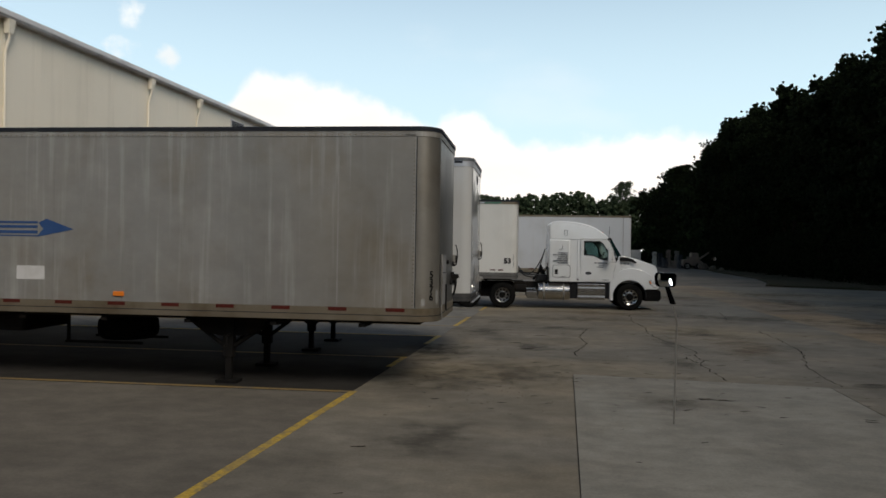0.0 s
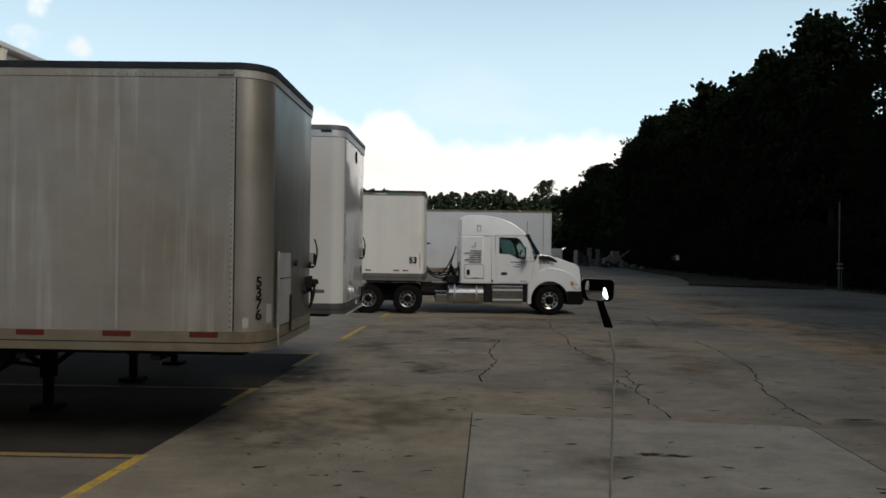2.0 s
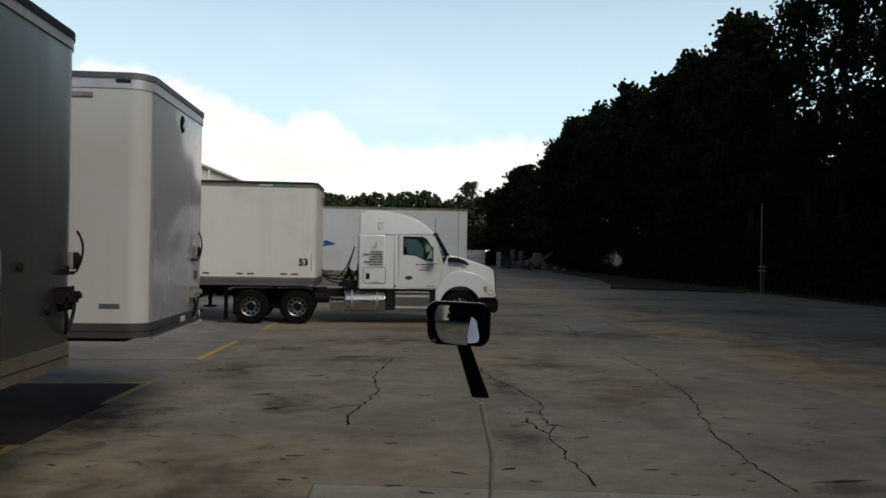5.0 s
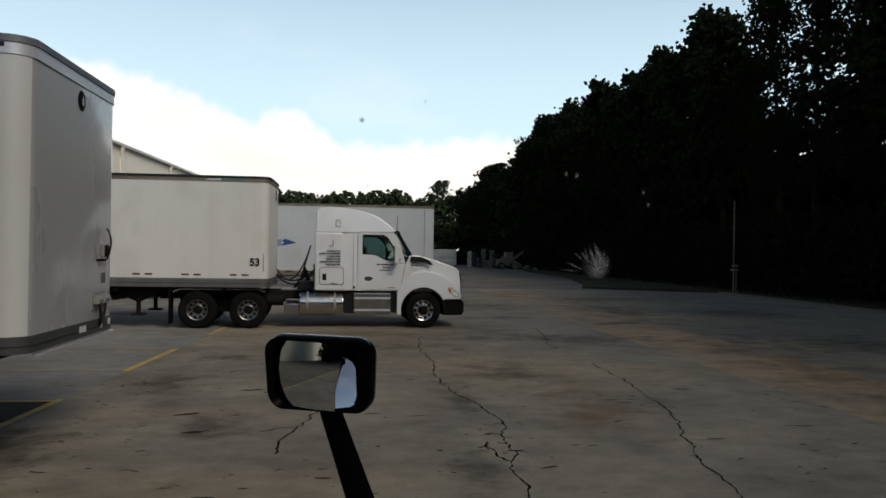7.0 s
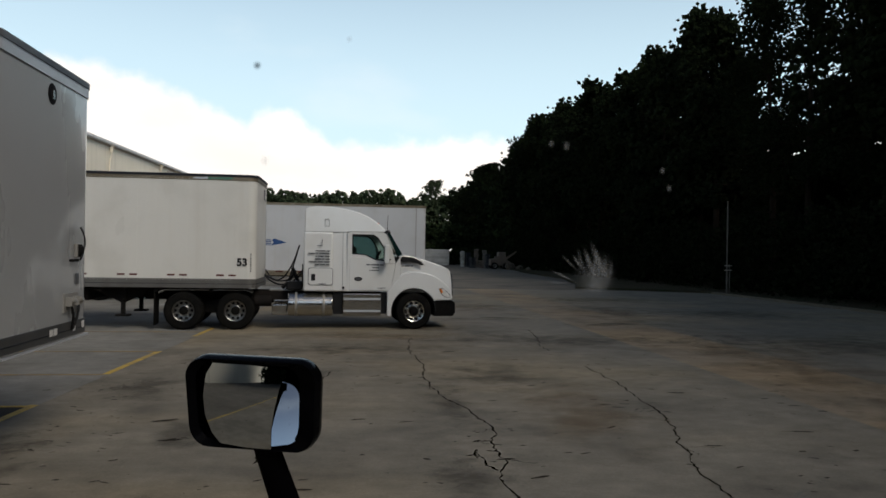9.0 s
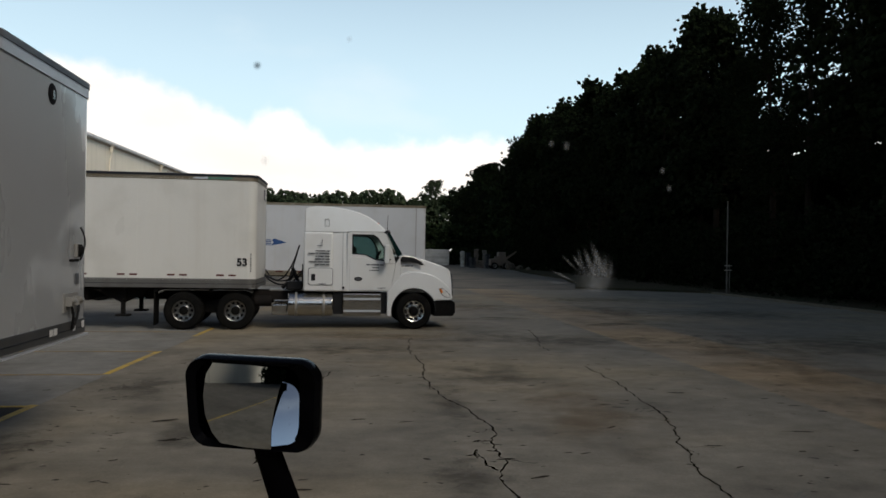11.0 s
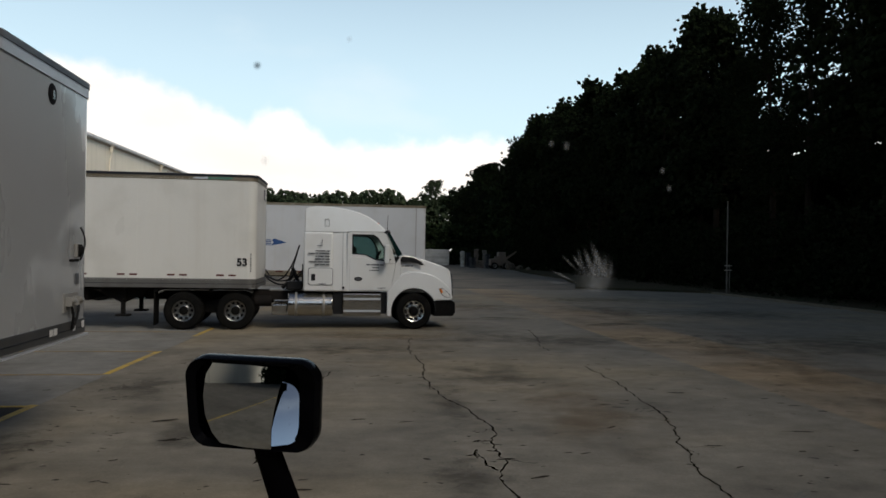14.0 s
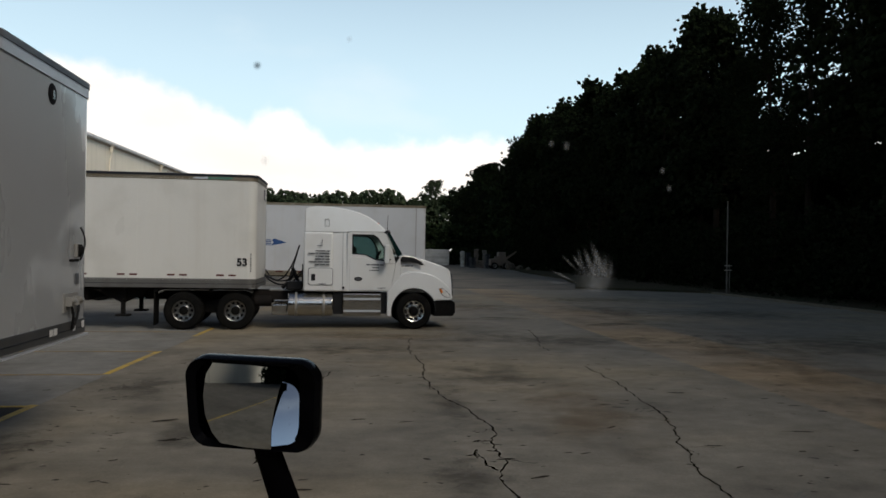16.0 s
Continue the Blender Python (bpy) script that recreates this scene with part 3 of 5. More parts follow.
M["soaked"] = film_material("soaked_oil_and_shade", (0.030, 0.026, 0.021), 0.38, 2.0)
M["grime"] = film_material("thin_grime", (0.060, 0.052, 0.042), 0.40, 1.8)
M["rust_wash"] = film_material("rusty_wash", (0.210, 0.140, 0.075), 0.38, 1.1)
stains = thing("oil_stains", "soft dark oil stains, trailer shade and rusty washes on the concrete", "stain", kind="structure")
stain_count = 0


def stain(x, y, rx, ry, mat, turn=0.0):
    global stain_count
    stain_count += 1
    bm = bmesh.new()
    bm.faces.new([bm.verts.new((rx * math.cos(k * math.tau / 24), ry * math.sin(k * math.tau / 24), 0)) for k in range(24)])
    part("stain", bm, mat, stains, at=pose(x, y, 0.0046 + 0.00005 * stain_count, 0, 0, turn))


# stains at the trailer fronts are partly the trailers' soft shade, painted in
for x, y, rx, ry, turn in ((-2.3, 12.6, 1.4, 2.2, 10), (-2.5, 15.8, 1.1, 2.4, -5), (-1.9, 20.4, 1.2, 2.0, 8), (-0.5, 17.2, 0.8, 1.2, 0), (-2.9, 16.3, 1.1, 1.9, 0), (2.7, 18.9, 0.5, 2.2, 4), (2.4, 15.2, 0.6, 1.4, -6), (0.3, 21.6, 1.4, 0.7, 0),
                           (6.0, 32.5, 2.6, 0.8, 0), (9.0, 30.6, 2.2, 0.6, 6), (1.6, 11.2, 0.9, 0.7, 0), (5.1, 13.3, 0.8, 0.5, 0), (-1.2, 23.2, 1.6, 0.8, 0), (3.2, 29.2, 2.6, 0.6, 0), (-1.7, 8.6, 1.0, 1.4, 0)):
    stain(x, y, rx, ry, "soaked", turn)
for x, y, rx, ry, turn in ((6.5, 26.6, 4.4, 2.0, 0), (13.5, 25.5, 5.5, 3.4, -8), (15.5, 35.0, 5.0, 3.6, 0), (1.2, 24.8, 3.4, 1.3, 0), (9.8, 17.0, 3.0, 3.6, 12), (3.8, 21.2, 1.6, 2.2, 0), (-0.9, 13.4, 1.6, 2.2, 0), (7.6, 14.4, 2.2, 2.0, 0), (13.0, 43.0, 6.0, 3.5, 0), (3.5, 44.0, 5.0, 3.5, 0)):
    stain(x, y, rx, ry, "grime", turn)
for x, y, rx, ry, turn in ((10.9, 35.0, 2.4, 8.5, -4), (10.0, 22.5, 2.2, 7.0, -4), (2.2, 27.4, 3.6, 1.2, 0), (6.0, 38.0, 3.0, 3.4, 0), (4.4, 18.2, 1.3, 3.2, -4)):
    stain(x, y, rx, ry, "rust_wash", turn)


# ---- warehouse ----
def wall_x(y):
    return -19.0 + 0.037 * (y - 25)


def warehouse():
    b = thing("warehouse", "long cream metal-clad warehouse with gutters and downpipes", "warehouse")
    eave, y0, y1 = 10.1, -40.0, 150.0
    lean = math.atan(0.037)
    base = pose(wall_x(0), 0, 0, 0, 0, -math.degrees(lean))
    wall = part("wall", box(-0.3, 0, y0, y1, -0.02, eave), "cream", b, at=base)
    bm = bmesh.new()
    y = y0 + 0.3
    while y < y1:                       # standing ribs of the siding
        box(0.001, 0.005, y, y + 0.03, 1.2, eave - 0.06, bm)
        y += 1.6
    part("siding_ribs", bm, "cream", b, at=base)
    rs = bmesh.new()
    v = [rs.verts.new(p) for p in ((0.29, y0, eave + 0.05), (0.29, y1, eave + 0.05), (-28, y1, eave + 2.4), (-28, y0, eave + 2.4),
                                   (0.29, y0, eave + 0.11), (0.29, y1, eave + 0.11), (-28, y1, eave + 2.46), (-28, y0, eave + 2.46))]
    for f in ((3, 2, 1, 0), (4, 5, 6, 7), (0, 1, 5, 4), (1, 2, 6, 5), (2, 3, 7, 6), (3, 0, 4, 7)):
        rs.faces.new([v[i] for i in f])
    part("roof", rs, "roof", b, at=base)
    part("wall", box(-28, -0.3, y0, y0 + 0.3, -0.02, eave), "cream", b, at=base)
    part("wall", box(-28, -0.3, y1 - 0.3, y1, -0.02, eave), "cream", b, at=base)
    part("wall", box(-28, -27.7, y0 + 0.3, y1 - 0.3, -0.02, eave + 2.2), "cream", b, at=base)
    part("gutter", prism([(0.01, eave - 0.13), (0.27, eave - 0.13), (0.30, eave - 0.09), (0.30, eave + 0.03), (0.01, eave + 0.03)], y0, y1), "gutter", b, at=base)
    part("gutter_lip", box(0.303, 0.33, y0, y1, eave - 0.05, eave + 0.13), "gutter_lip", b, at=base)
    for y in (-18, -8, 4, 14.2, 24.3, 33.6, 38.4, 48.5, 58.5, 69.8, 83.3, 97, 111, 125, 139):
        bm = tube([(0.20, y, eave - 0.5), (0.20, y, eave - 0.80), (0.06, y, eave - 1.25), (0.06, y, 0.3)], 0.05, 8)
        top, low = [[bm.verts.new(p) for p in ((0.08, y - a, z), (x1, y - a, z), (x1, y + a, z), (0.08, y + a, z))] for a, x1, z in ((0.17, 0.33, eave - 0.14), (0.10, 0.27, eave - 0.62))]
        bm.faces.new(top)
        bm.faces.new(low[::-1])
        for k in range(4):
            bm.faces.new((top[k], low[k], low[(k + 1) % 4], top[(k + 1) % 4]))
        part("downpipe", bm, "cream", b, at=base)
    lou = part("louvre", box(0.005, 0.05, 42.6, 44.4, 8.9, 9.62), "gutter", b, at=base)
    for i in range(7):
        part("slat", box(0.05, 0.075, 42.68, 44.32, 8.97 + 0.09 * i, 9.02 + 0.09 * i), "rail_dark", lou)
    for y in (9.6, 13.5, 17.4, 21.3, 25.2, 29.1, 33, 36.9):      # loading doors behind the stalls
        door = part("dock_door", box(0.024, 0.06, y - 1.3, y + 1.3, 1.2, 4.1), "white_dull", b, at=base)
        for s in (-1, 1):
            part("dock_bumper", box(0.023, 0.18, y + s * 1.2 - 0.12, y + s * 1.2 + 0.12, 0.7, 1.15), "rubber", b, at=base)
    return b


warehouse()


# ---- wheels ----
def wheel(parent, x, y, z, r, w, out, front=False, dual=False):
    """A truck wheel with its outer face towards out (-1 or 1 in y)."""
    rr = r * (0.60 if front else 0.57)
    at = pose(x, y, z, 0, 0, 0 if out < 0 else 180)
    tyre = part("tyre", lathe([(rr, 0), (rr + 0.01, -0.015), (r * 0.80, -0.03), (r * 0.93, -0.012), (r * 0.975, 0.02), (r, 0.05), (r, w / 2 - 0.008), (r - 0.014, w / 2 - 0.006), (r - 0.014, w / 2 + 0.006), (r, w / 2 + 0.008),
                               (r, w - 0.05), (r * 0.97, w - 0.02), (r * 0.9, w), (rr, w), (rr, 0)], 40), "rubber", parent, at=at, smooth=True)
    cap = rr * (0.44 if front else 0.41)
    if front:
        prof = [(rr - 0.002, 0.012), (rr - 0.012, -0.008), (rr - 0.03, 0.0), (rr - 0.04, 0.05), (rr * 0.80, 0.058), (rr * 0.70, 0.048), (rr * 0.60, 0.02), (rr * 0.44, 0.012)]
        hub = [(cap, 0.014), (rr * 0.42, -0.03), (rr * 0.34, -0.075), (rr * 0.28, -0.09), (0.0001, -0.094)]
    else:
        prof = [(rr - 0.002, 0.012), (rr - 0.012, -0.008), (rr - 0.03, 0.0), (rr - 0.04, 0.09), (rr * 0.82, 0.125), (rr * 0.56, 0.14), (rr * 0.50, 0.13), (rr * 0.40, 0.12)]
        hub = [(cap, 0.122), (rr * 0.37, 0.03), (rr * 0.31, -0.005), (0.0001, -0.012)]
    rim = part("rim", lathe(prof, 40), "chrome" if front else "rim", tyre, "polished aluminium rim", smooth=True)
    part("hub_cap", lathe(hub, 28), "rubber", tyre, "black hub cap", smooth=True)
    c, d = rr * 0.75, 0.038 if front else 0.108
    hole = None
    for k in range(10):
        m = pose(c * math.cos(k * math.tau / 10), d, c * math.sin(k * math.tau / 10))
        if hole is None:
            hole = part("hand_hole", rod((0, 0, 0), (0, 0.02, 0), 0.042, sides=10), "black", tyre, at=m)
        else:
            share("hand_hole", hole, tyre, m)
    nuts = bmesh.new()
    for k in range(10):
        a = (k + 0.5) * math.tau / 10
        c = rr * 0.59
        d = 0.02 if front else 0.135
        rod((c * math.cos(a), d, c * math.sin(a)), (c * math.cos(a), d - 0.035, c * math.sin(a)), 0.016, 0.013, 6, nuts)
    tagged(part("wheel_nuts", nuts, "rim", tyre), kind="stuff")
    if dual:
        part("inner_tyre", lathe([(rr, w + 0.05), (r * 0.93, w + 0.05), (r, w + 0.10), (r, 2 * w), (r * 0.93, 2 * w + 0.05), (rr, 2 * w + 0.05), (rr, w + 0.05)], 32), "rubber", tyre, smooth=True)
    return tyre


# ---- box trailers ----
def outline(length, width, r, grow=0.0, seg=10):
    h = width / 2 + grow
    pts = [(-length - grow, h), (-length - grow, -h)]
    for k in range(seg + 1):
        a = -math.pi / 2 + k * math.pi / 2 / seg
        pts.append((-r + (r + grow) * math.cos(a), -(width / 2 - r) + (r + grow) * math.sin(a)))
    for k in range(seg + 1):
        a = k * math.pi / 2 / seg
        pts.append((-r + (r + grow) * math.cos(a), (width / 2 - r) + (r + grow) * math.sin(a)))
    return pts


def arrow_logo(parent, x_tip, z, y):
    """Blue striped arrow as plain shapes."""
    bm = prism([(x_tip, z), (x_tip - 0.47, z + 0.165), (x_tip - 0.60, z + 0.10), (x_tip - 0.52, z), (x_tip - 0.64, z - 0.13)], y - 0.004, y)
    for i, (dz, h) in enumerate(((0.105, 0.035), (0.035, 0.045), (-0.05, 0.05), (-0.11, 0.02))):
        box(x_tip - 2.35, x_tip - 0.62, y - 0.004, y, z + dz - h / 2, z + dz + h / 2, bm)
    return part("arrow_logo", bm, "blue", parent, "blue striped arrow decal")


def landing_gear(t, x, half, floor, lift=0.0):
    for s in (-1, 1):
        leg = part("landing_leg", box(x - 0.08, x + 0.08, s * half - 0.07, s * half + 0.07, 0.42 + lift, floor), "steel", t)
        part("inner_leg", box(x - 0.048, x + 0.048, s * half - 0.048, s * half + 0.048, 0.05 + lift, 0.44 + lift), "steel", leg)
        part("foot", plate([(x - 0.17, s * half - 0.14), (x + 0.17, s * half - 0.14), (x + 0.17, s * half + 0.14), (x - 0.17, s * half + 0.14)], 0.004 + lift, 0.055 + lift), "steel", leg)
        bm = rod((x - 0.03, s * half, 0.55 + lift * 0.5), (x - 0.80, s * half * 0.85, floor), 0.034)
        rod((x + 0.03, s * half, 0.55 + lift * 0.5), (x + 0.72, s * half * 0.85, floor), 0.034, bm=bm)
        part("brace", bm, "steel", t)
        part("gusset", prism([(x + 0.60 * math.cos(radians(a)), floor - 0.30 * math.sin(radians(a))) for a in range(0, 181, 15)], s * half - 0.02, s * half + 0.02), "steel", leg)
    bm = rod((x, -half, 0.95), (x, half, 0.55 + lift), 0.025)
    rod((x, half, 0.95), (x, -half, 0.55 + lift), 0.025, bm=bm)
    box(x - 0.03, x + 0.03, -half, half, 0.80, 0.86, bm)
    part("cross_brace", bm, "steel", t)
    crank = tube([(x + 0.05, -half - 0.07, 0.78), (x + 0.05, -half - 0.24, 0.78), (x + 0.05, -half - 0.24, 0.62), (x + 0.05, -half - 0.34, 0.62)], 0.014, 6)
    part("crank_handle", crank, "steel", t)


def glad_hands(t, x, y, z, drop=0.46, fitting="steel"):
    """Light socket above, air couplings below, on the front wall."""
    socket = part("light_socket", box(x, x + 0.045, y - 0.07, y + 0.07, z - 0.08, z + 0.08), "rail_grey", t, bevel=0.012)
    part("socket_lid", prism([(x + 0.047, z + 0.07), (x + 0.07, z + 0.03), (x + 0.07, z - 0.02), (x + 0.047, z - 0.07)], y - 0.06, y + 0.06), "steel", socket)
    part("bracket", box(x, x + 0.05, y - 0.20, y - 0.02, z - 0.125, z - 0.095), "steel", t)
    part("cable_loop", hose((x + 0.04, y + 0.03, z + 0.26), (x + 0.06, y - 0.02, z - 0.10), -0.02, 0.011, side=(0.015, 0.10, 0)), "plastic", t)
    base = part("air_plate", box(x, x + 0.015, y - 0.36, y + 0.06, z - drop - 0.22, z - drop - 0.01), fitting, t)
    for dy in (-0.28, -0.05):
        bm = box(x + 0.015, x + 0.08, y + dy - 0.04, y + dy + 0.04, z - drop - 0.15, z - drop - 0.05)
        rod((x + 0.05, y + dy, z - drop - 0.10), (x + 0.11, y + dy, z - drop - 0.08), 0.035, bm=bm)
        part("air_coupling", bm, fitting, base)
    for dy in (-0.28, -0.05):
        part("air_hose", hose((x + 0.06, y + dy, z - drop - 0.14), (x + 0.02, y - 0.14, z - drop - 0.42), 0.0, 0.016, side=(0.02, 0, 0)), "plastic", base)


def trailer(label, front_x, mid_y, mats, length=16.1, width=2.6, r=0.33, z0=1.09, top=4.06, rail=0.20, cap=0.13, gear_at=3.4, lift=0.0, panel=1.19, first=0.36, wheels=True, yaw=0.0, group="box trailers in the yard"):
    """mats: side, front, bottom rail, cap rail, roof."""
    side, front, low, high, roof = mats
    t = thing("box_trailer", label, "trailer", pose(front_x, mid_y, 0, 0, 0, yaw), group)
    zb, zt = z0 + rail, top - cap
    part("body", plate(outline(length, width, r), z0 + 0.03, top - 0.02), front, t, smooth=True)
    low_rail = part("bottom_rail", plate(outline(length, width, r, 0.016), z0, zb), low, t, smooth=True)
    part("rail_groove", plate(outline(length, width, r, 0.020), z0 + rail * 0.42, z0 + rail * 0.47), "rail_dark", low_rail)
    part("top_rail", plate(outline(length, width, r, 0.014), zt, top - 0.045), high, t, smooth=True)
    part("roof", plate(outline(length, width, r, 0.024), top - 0.045, top + 0.02), roof, t, smooth=True)
    # side sheets, lapped with a narrow joint
    n = int((length - first - 0.1) / panel)
    sheet = part("side_panel", box(-panel + 0.006, -0.006, -0.007, 0, zb + 0.002, zt - 0.002), side, t, at=pose(-first, -width / 2, 0))
    for i in range(1, n):
        share("side_panel", sheet, t, pose(-first - i * panel, -width / 2, 0))
    strip = part("joint_strip", box(-0.028, 0.028, -0.011, -0.007, zb + 0.004, zt - 0.004), side, t, at=pose(-first, -width / 2, 0))
    for i in range(1, n):
        share("joint_strip", strip, t, pose(-first - i * panel, -width / 2, 0))
    if side == "alu":
        part("joint_scuff", box(-0.011, 0.011, -0.0125, -0.0112, zb + 0.02, zt - 0.3), "alu_strip", t, at=pose(-first - panel, -width / 2, 0))
    # rivets down the front joint and along both rails
    bm = bmesh.new()

    def rivet(x, z, y=-width / 2 - 0.011):
        ring = [bm.verts.new((x + 0.011 * math.cos(k * math.tau / 6), y, z + 0.011 * math.sin(k * math.tau / 6))) for k in range(6)]
        tip = bm.verts.new((x, y - 0.006, z))
        for k in range(6):
            bm.faces.new((ring[k], ring[(k + 1) % 6], tip))

    z = zb + 0.05
    while z < zt - 0.03:
        rivet(-first, z)
        z += 0.062
    x = -first - 0.1
    while x > -9.5:
        rivet(x, zb - 0.025, -width / 2 - 0.0165)
        rivet(x, zt + 0.025, -width / 2 - 0.0145)
        x -= 0.09
    tagged(part("rivets", bm, low if side == "alu" else side, t), kind="stuff")
    # floor beams and rails below
    part("underframe", box(-length + 0.1, -0.25, -width / 2 + 0.12, width / 2 - 0.12, z0 - 0.05, z0 + 0.01), "steel", t)
    for i in range(10):
        part("cross_member", box(-1.2 - i * 1.4, -1.1 - i * 1.4, -width / 2 + 0.06, width / 2 - 0.06, z0 - 0.11, z0 - 0.052), "steel", t)
    landing_gear(t, -gear_at, 0.88, z0 - 0.05, lift)
    if wheels:
        part("bogie_frame", box(-length + 0.9, -length + 4.0, -0.55, 0.55, 0.78, z0 - 0.05), "steel", t)
        for x in (-length + 1.7, -length + 3.0):
            part("axle", rod((x, -0.95, 0.51), (x, 0.95, 0.51), 0.07), "steel", t)
            for s in (-1, 1):
                wheel(t, x, s * (width / 2 - 0.06), 0.505, 0.505, 0.26, s, dual=True)
        for s in (-1, 1):
            part("mud_flap", box(-length + 0.85, -length + 0.87, s * 0.95 - 0.3, s * 0.95 + 0.3, 0.25, z0 - 0.05), "rubber", t)
    for s in (-1, 1):
        part("rear_door", box(-length - 0.05, -length - 0.018, min(0, s * (width / 2 - 0.02)) + 0.006, max(0, s * (width / 2 - 0.02)) - 0.006, z0 + 0.1, top - 0.08), side, t)
    return t


def corner_wrap(t, back, width, r, zb, zt, mat, turn):
    """Sheet bent round the near front corner, from back along the side to turn degrees of the bend."""
    h = width / 2
    def ring(grow):
        return [(-back, -h - grow)] + [(-r + (r + grow) * math.sin(radians(a)), -(h - r) - (r + grow) * math.cos(radians(a))) for a in np.linspace(0, turn, 14)]
    part("corner_sheet", plate(ring(0.0055) + ring(0.001)[::-1], zb, zt), mat, t, smooth=True)


def reflectors(t, xs, z, y, w=0.29, h=0.055, mat="red"):
    first = part("reflector", box(-w / 2, w / 2, -0.004, 0, -h / 2, h / 2), mat, t, "dark red reflective strip", at=pose(xs[0], y, z))
    for x in xs[1:]:
        share("reflector", first, t, pose(x, y, z), "dark red reflective strip")


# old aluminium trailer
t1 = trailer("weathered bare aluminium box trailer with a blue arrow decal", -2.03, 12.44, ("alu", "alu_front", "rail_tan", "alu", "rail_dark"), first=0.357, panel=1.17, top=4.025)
corner_wrap(t1, 0.32, 2.6, 0.33, 1.292, 3.893, "alu_corner", 88)
reflectors(t1, [-0.62 - 0.895 * i for i in range(9)], 1.262, -1.3172)
arrow_logo(t1, -5.84, 2.42, -1.309)
part("placard", box(-6.81, -6.33, -1.312, -1.307, 1.61, 1.83), "placard", t1, "blank white placard")
part("marker_lamp", box(-5.15, -4.97, -1.335, -1.307, 1.375, 1.45), "amber", t1, "amber side marker lamp", bevel=0.01)
part("marker_lamp", box(-0.50, -0.34, -1.33, -1.313, 3.92, 3.96), "rail_grey", t1)
k = 0.33 * (1 - math.sqrt(0.5))
for i, ch in enumerate("5376"):
    lettering("fleet_number", ch, 0.15, "black", t1, pose(-k + 0.010, -1.30 + k - 0.010, 1.80 - 0.113 * i, 90, 0, 45))
part("tape_patch", box(-0.045, 0.045, -0.002, 0.002, -0.10, 0.10), "alu_strip", t1, at=pose(-0.33 + 0.335 * math.sin(radians(70)), -0.97 - 0.335 * math.cos(radians(70)), 1.47, 0, 0, 70))
part("tape_patch", box(-0.03, 0.03, -0.002, 0.002, -0.05, 0.05), "alu_strip", t1, at=pose(-0.33 + 0.335 * math.sin(radians(22)), -0.97 - 0.335 * math.cos(radians(22)), 1.385, 0, 0, 22))
part("joint_shadow_gap", box(-0.329, -0.316, -1.3115, -1.300, 1.30, 3.885), "rail_dark", t1)
hatch = part("access_panel", box(0.003, 0.017, -0.84, -0.19, 1.31, 2.10), "panel_grey", t1, "pale riveted access panel", bevel=0.004)
part("panel_joint", box(0.0175, 0.021, -0.84, -0.19, 1.815, 1.825), "rail_dark", hatch)
part("conduit", tube([(0.03, -0.82, 1.10), (0.032, -0.865, 1.24), (0.03, -0.85, 1.32), (0.028, -0.855, 2.0), (0.026, -0.845, 2.12)], 0.013, 8), "rail_grey", t1)
part("conduit", rod((0.03, -0.24, 1.2), (0.03, -0.24, 1.62), 0.013), "plastic", t1)
for y, z, r in ((0.10, 1.98, 0.035), (0.62, 1.62, 0.05), (0.95, 1.95, 0.03)):
    part("grommet", rod((0.0, y, z), (0.03, y, z), r), "plastic", t1)
glad_hands(t1, 0.0, 1.08, 2.02, 0.22)
part("spare_wheel", lathe([(0.20, 0.56), (0.44, 0.53), (0.505, 0.60), (0.52, 0.72), (0.505, 0.85), (0.44, 0.92), (0.20, 0.90), (0.20, 0.56)], 32, "z"), "rubber", t1, at=pose(-5.75, 0.25, 0.0), smooth=True)
bm = rod((-5.6, 0.05, 0.86), (-5.6, 0.05, 1.06), 0.03)
rod((-5.9, 0.05, 0.86), (-5.9, 0.05, 1.06), 0.03, bm=bm)
rod((-6.55, -0.3, 0.50), (-6.55, -0.3, 1.06), 0.03, bm=bm)
box(-6.6, -5.2, -0.32, -0.27, 0.48, 0.525, bm)
box(-6.6, -5.2, 0.60, 0.65, 0.48, 0.525, bm)
part("spare_carrier", bm, "steel", t1)
# plain dark box filling out the dark mass below the floor
part("storage_box", box(-7.9, -6.95, -0.9, 0.4, 0.72, 1.045), "steel", t1, bevel=0.06)

# clean white trailer, its glossy front wall greyed for the shade it stands in
t2 = trailer("white box trailer with a glossy rounded front wall", -1.83, 16.35, ("white_worn", "front_shade_white", "rail_black", "rail_bright", "rail_slate"), r=0.22, z0=1.15, top=4.035, rail=0.16, cap=0.155, first=1.4, panel=1.22)
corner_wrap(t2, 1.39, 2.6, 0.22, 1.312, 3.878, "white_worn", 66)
badge = part("badge", lathe([(0.0001, 0.012), (0.075, 0.012), (0.085, 0.006), (0.105, 0.006), (0.112, 0.0)], 24, "x"), "black", t2, "round black and chrome badge", at=pose(0.002, 0.06, 3.72))
part("badge_mark", prism([(-0.03, -0.05), (0.03, -0.05), (0.03, 0.0), (0.0, 0.055), (-0.03, 0.0)], -0.003, 0.003), "chrome", badge, at=pose(0.016, 0, 0, 0, 0, 90))
glad_hands(t2, 0.0, 0.82, 2.10, fitting="rail_grey")
part("gauge_plate", box(0.003, 0.014, 0.80, 0.90, 1.72, 1.84), "grey_ink", t2)
for y, z, wd, hd_ in ((0.06, 1.205, 0.09, 0.07), (0.17, 1.205, 0.09, 0.07), (0.72, 1.20, 0.08, 0.09), (1.0, 1.21, 0.08, 0.08)):
    part("label_plate", box(0.0175, 0.021, y, y + wd, z, z + hd_), "placard", t2)
part("front_step", box(-0.02, 0.030, -1.05, 1.20, 1.112, 1.130), "rail_bright", t2)
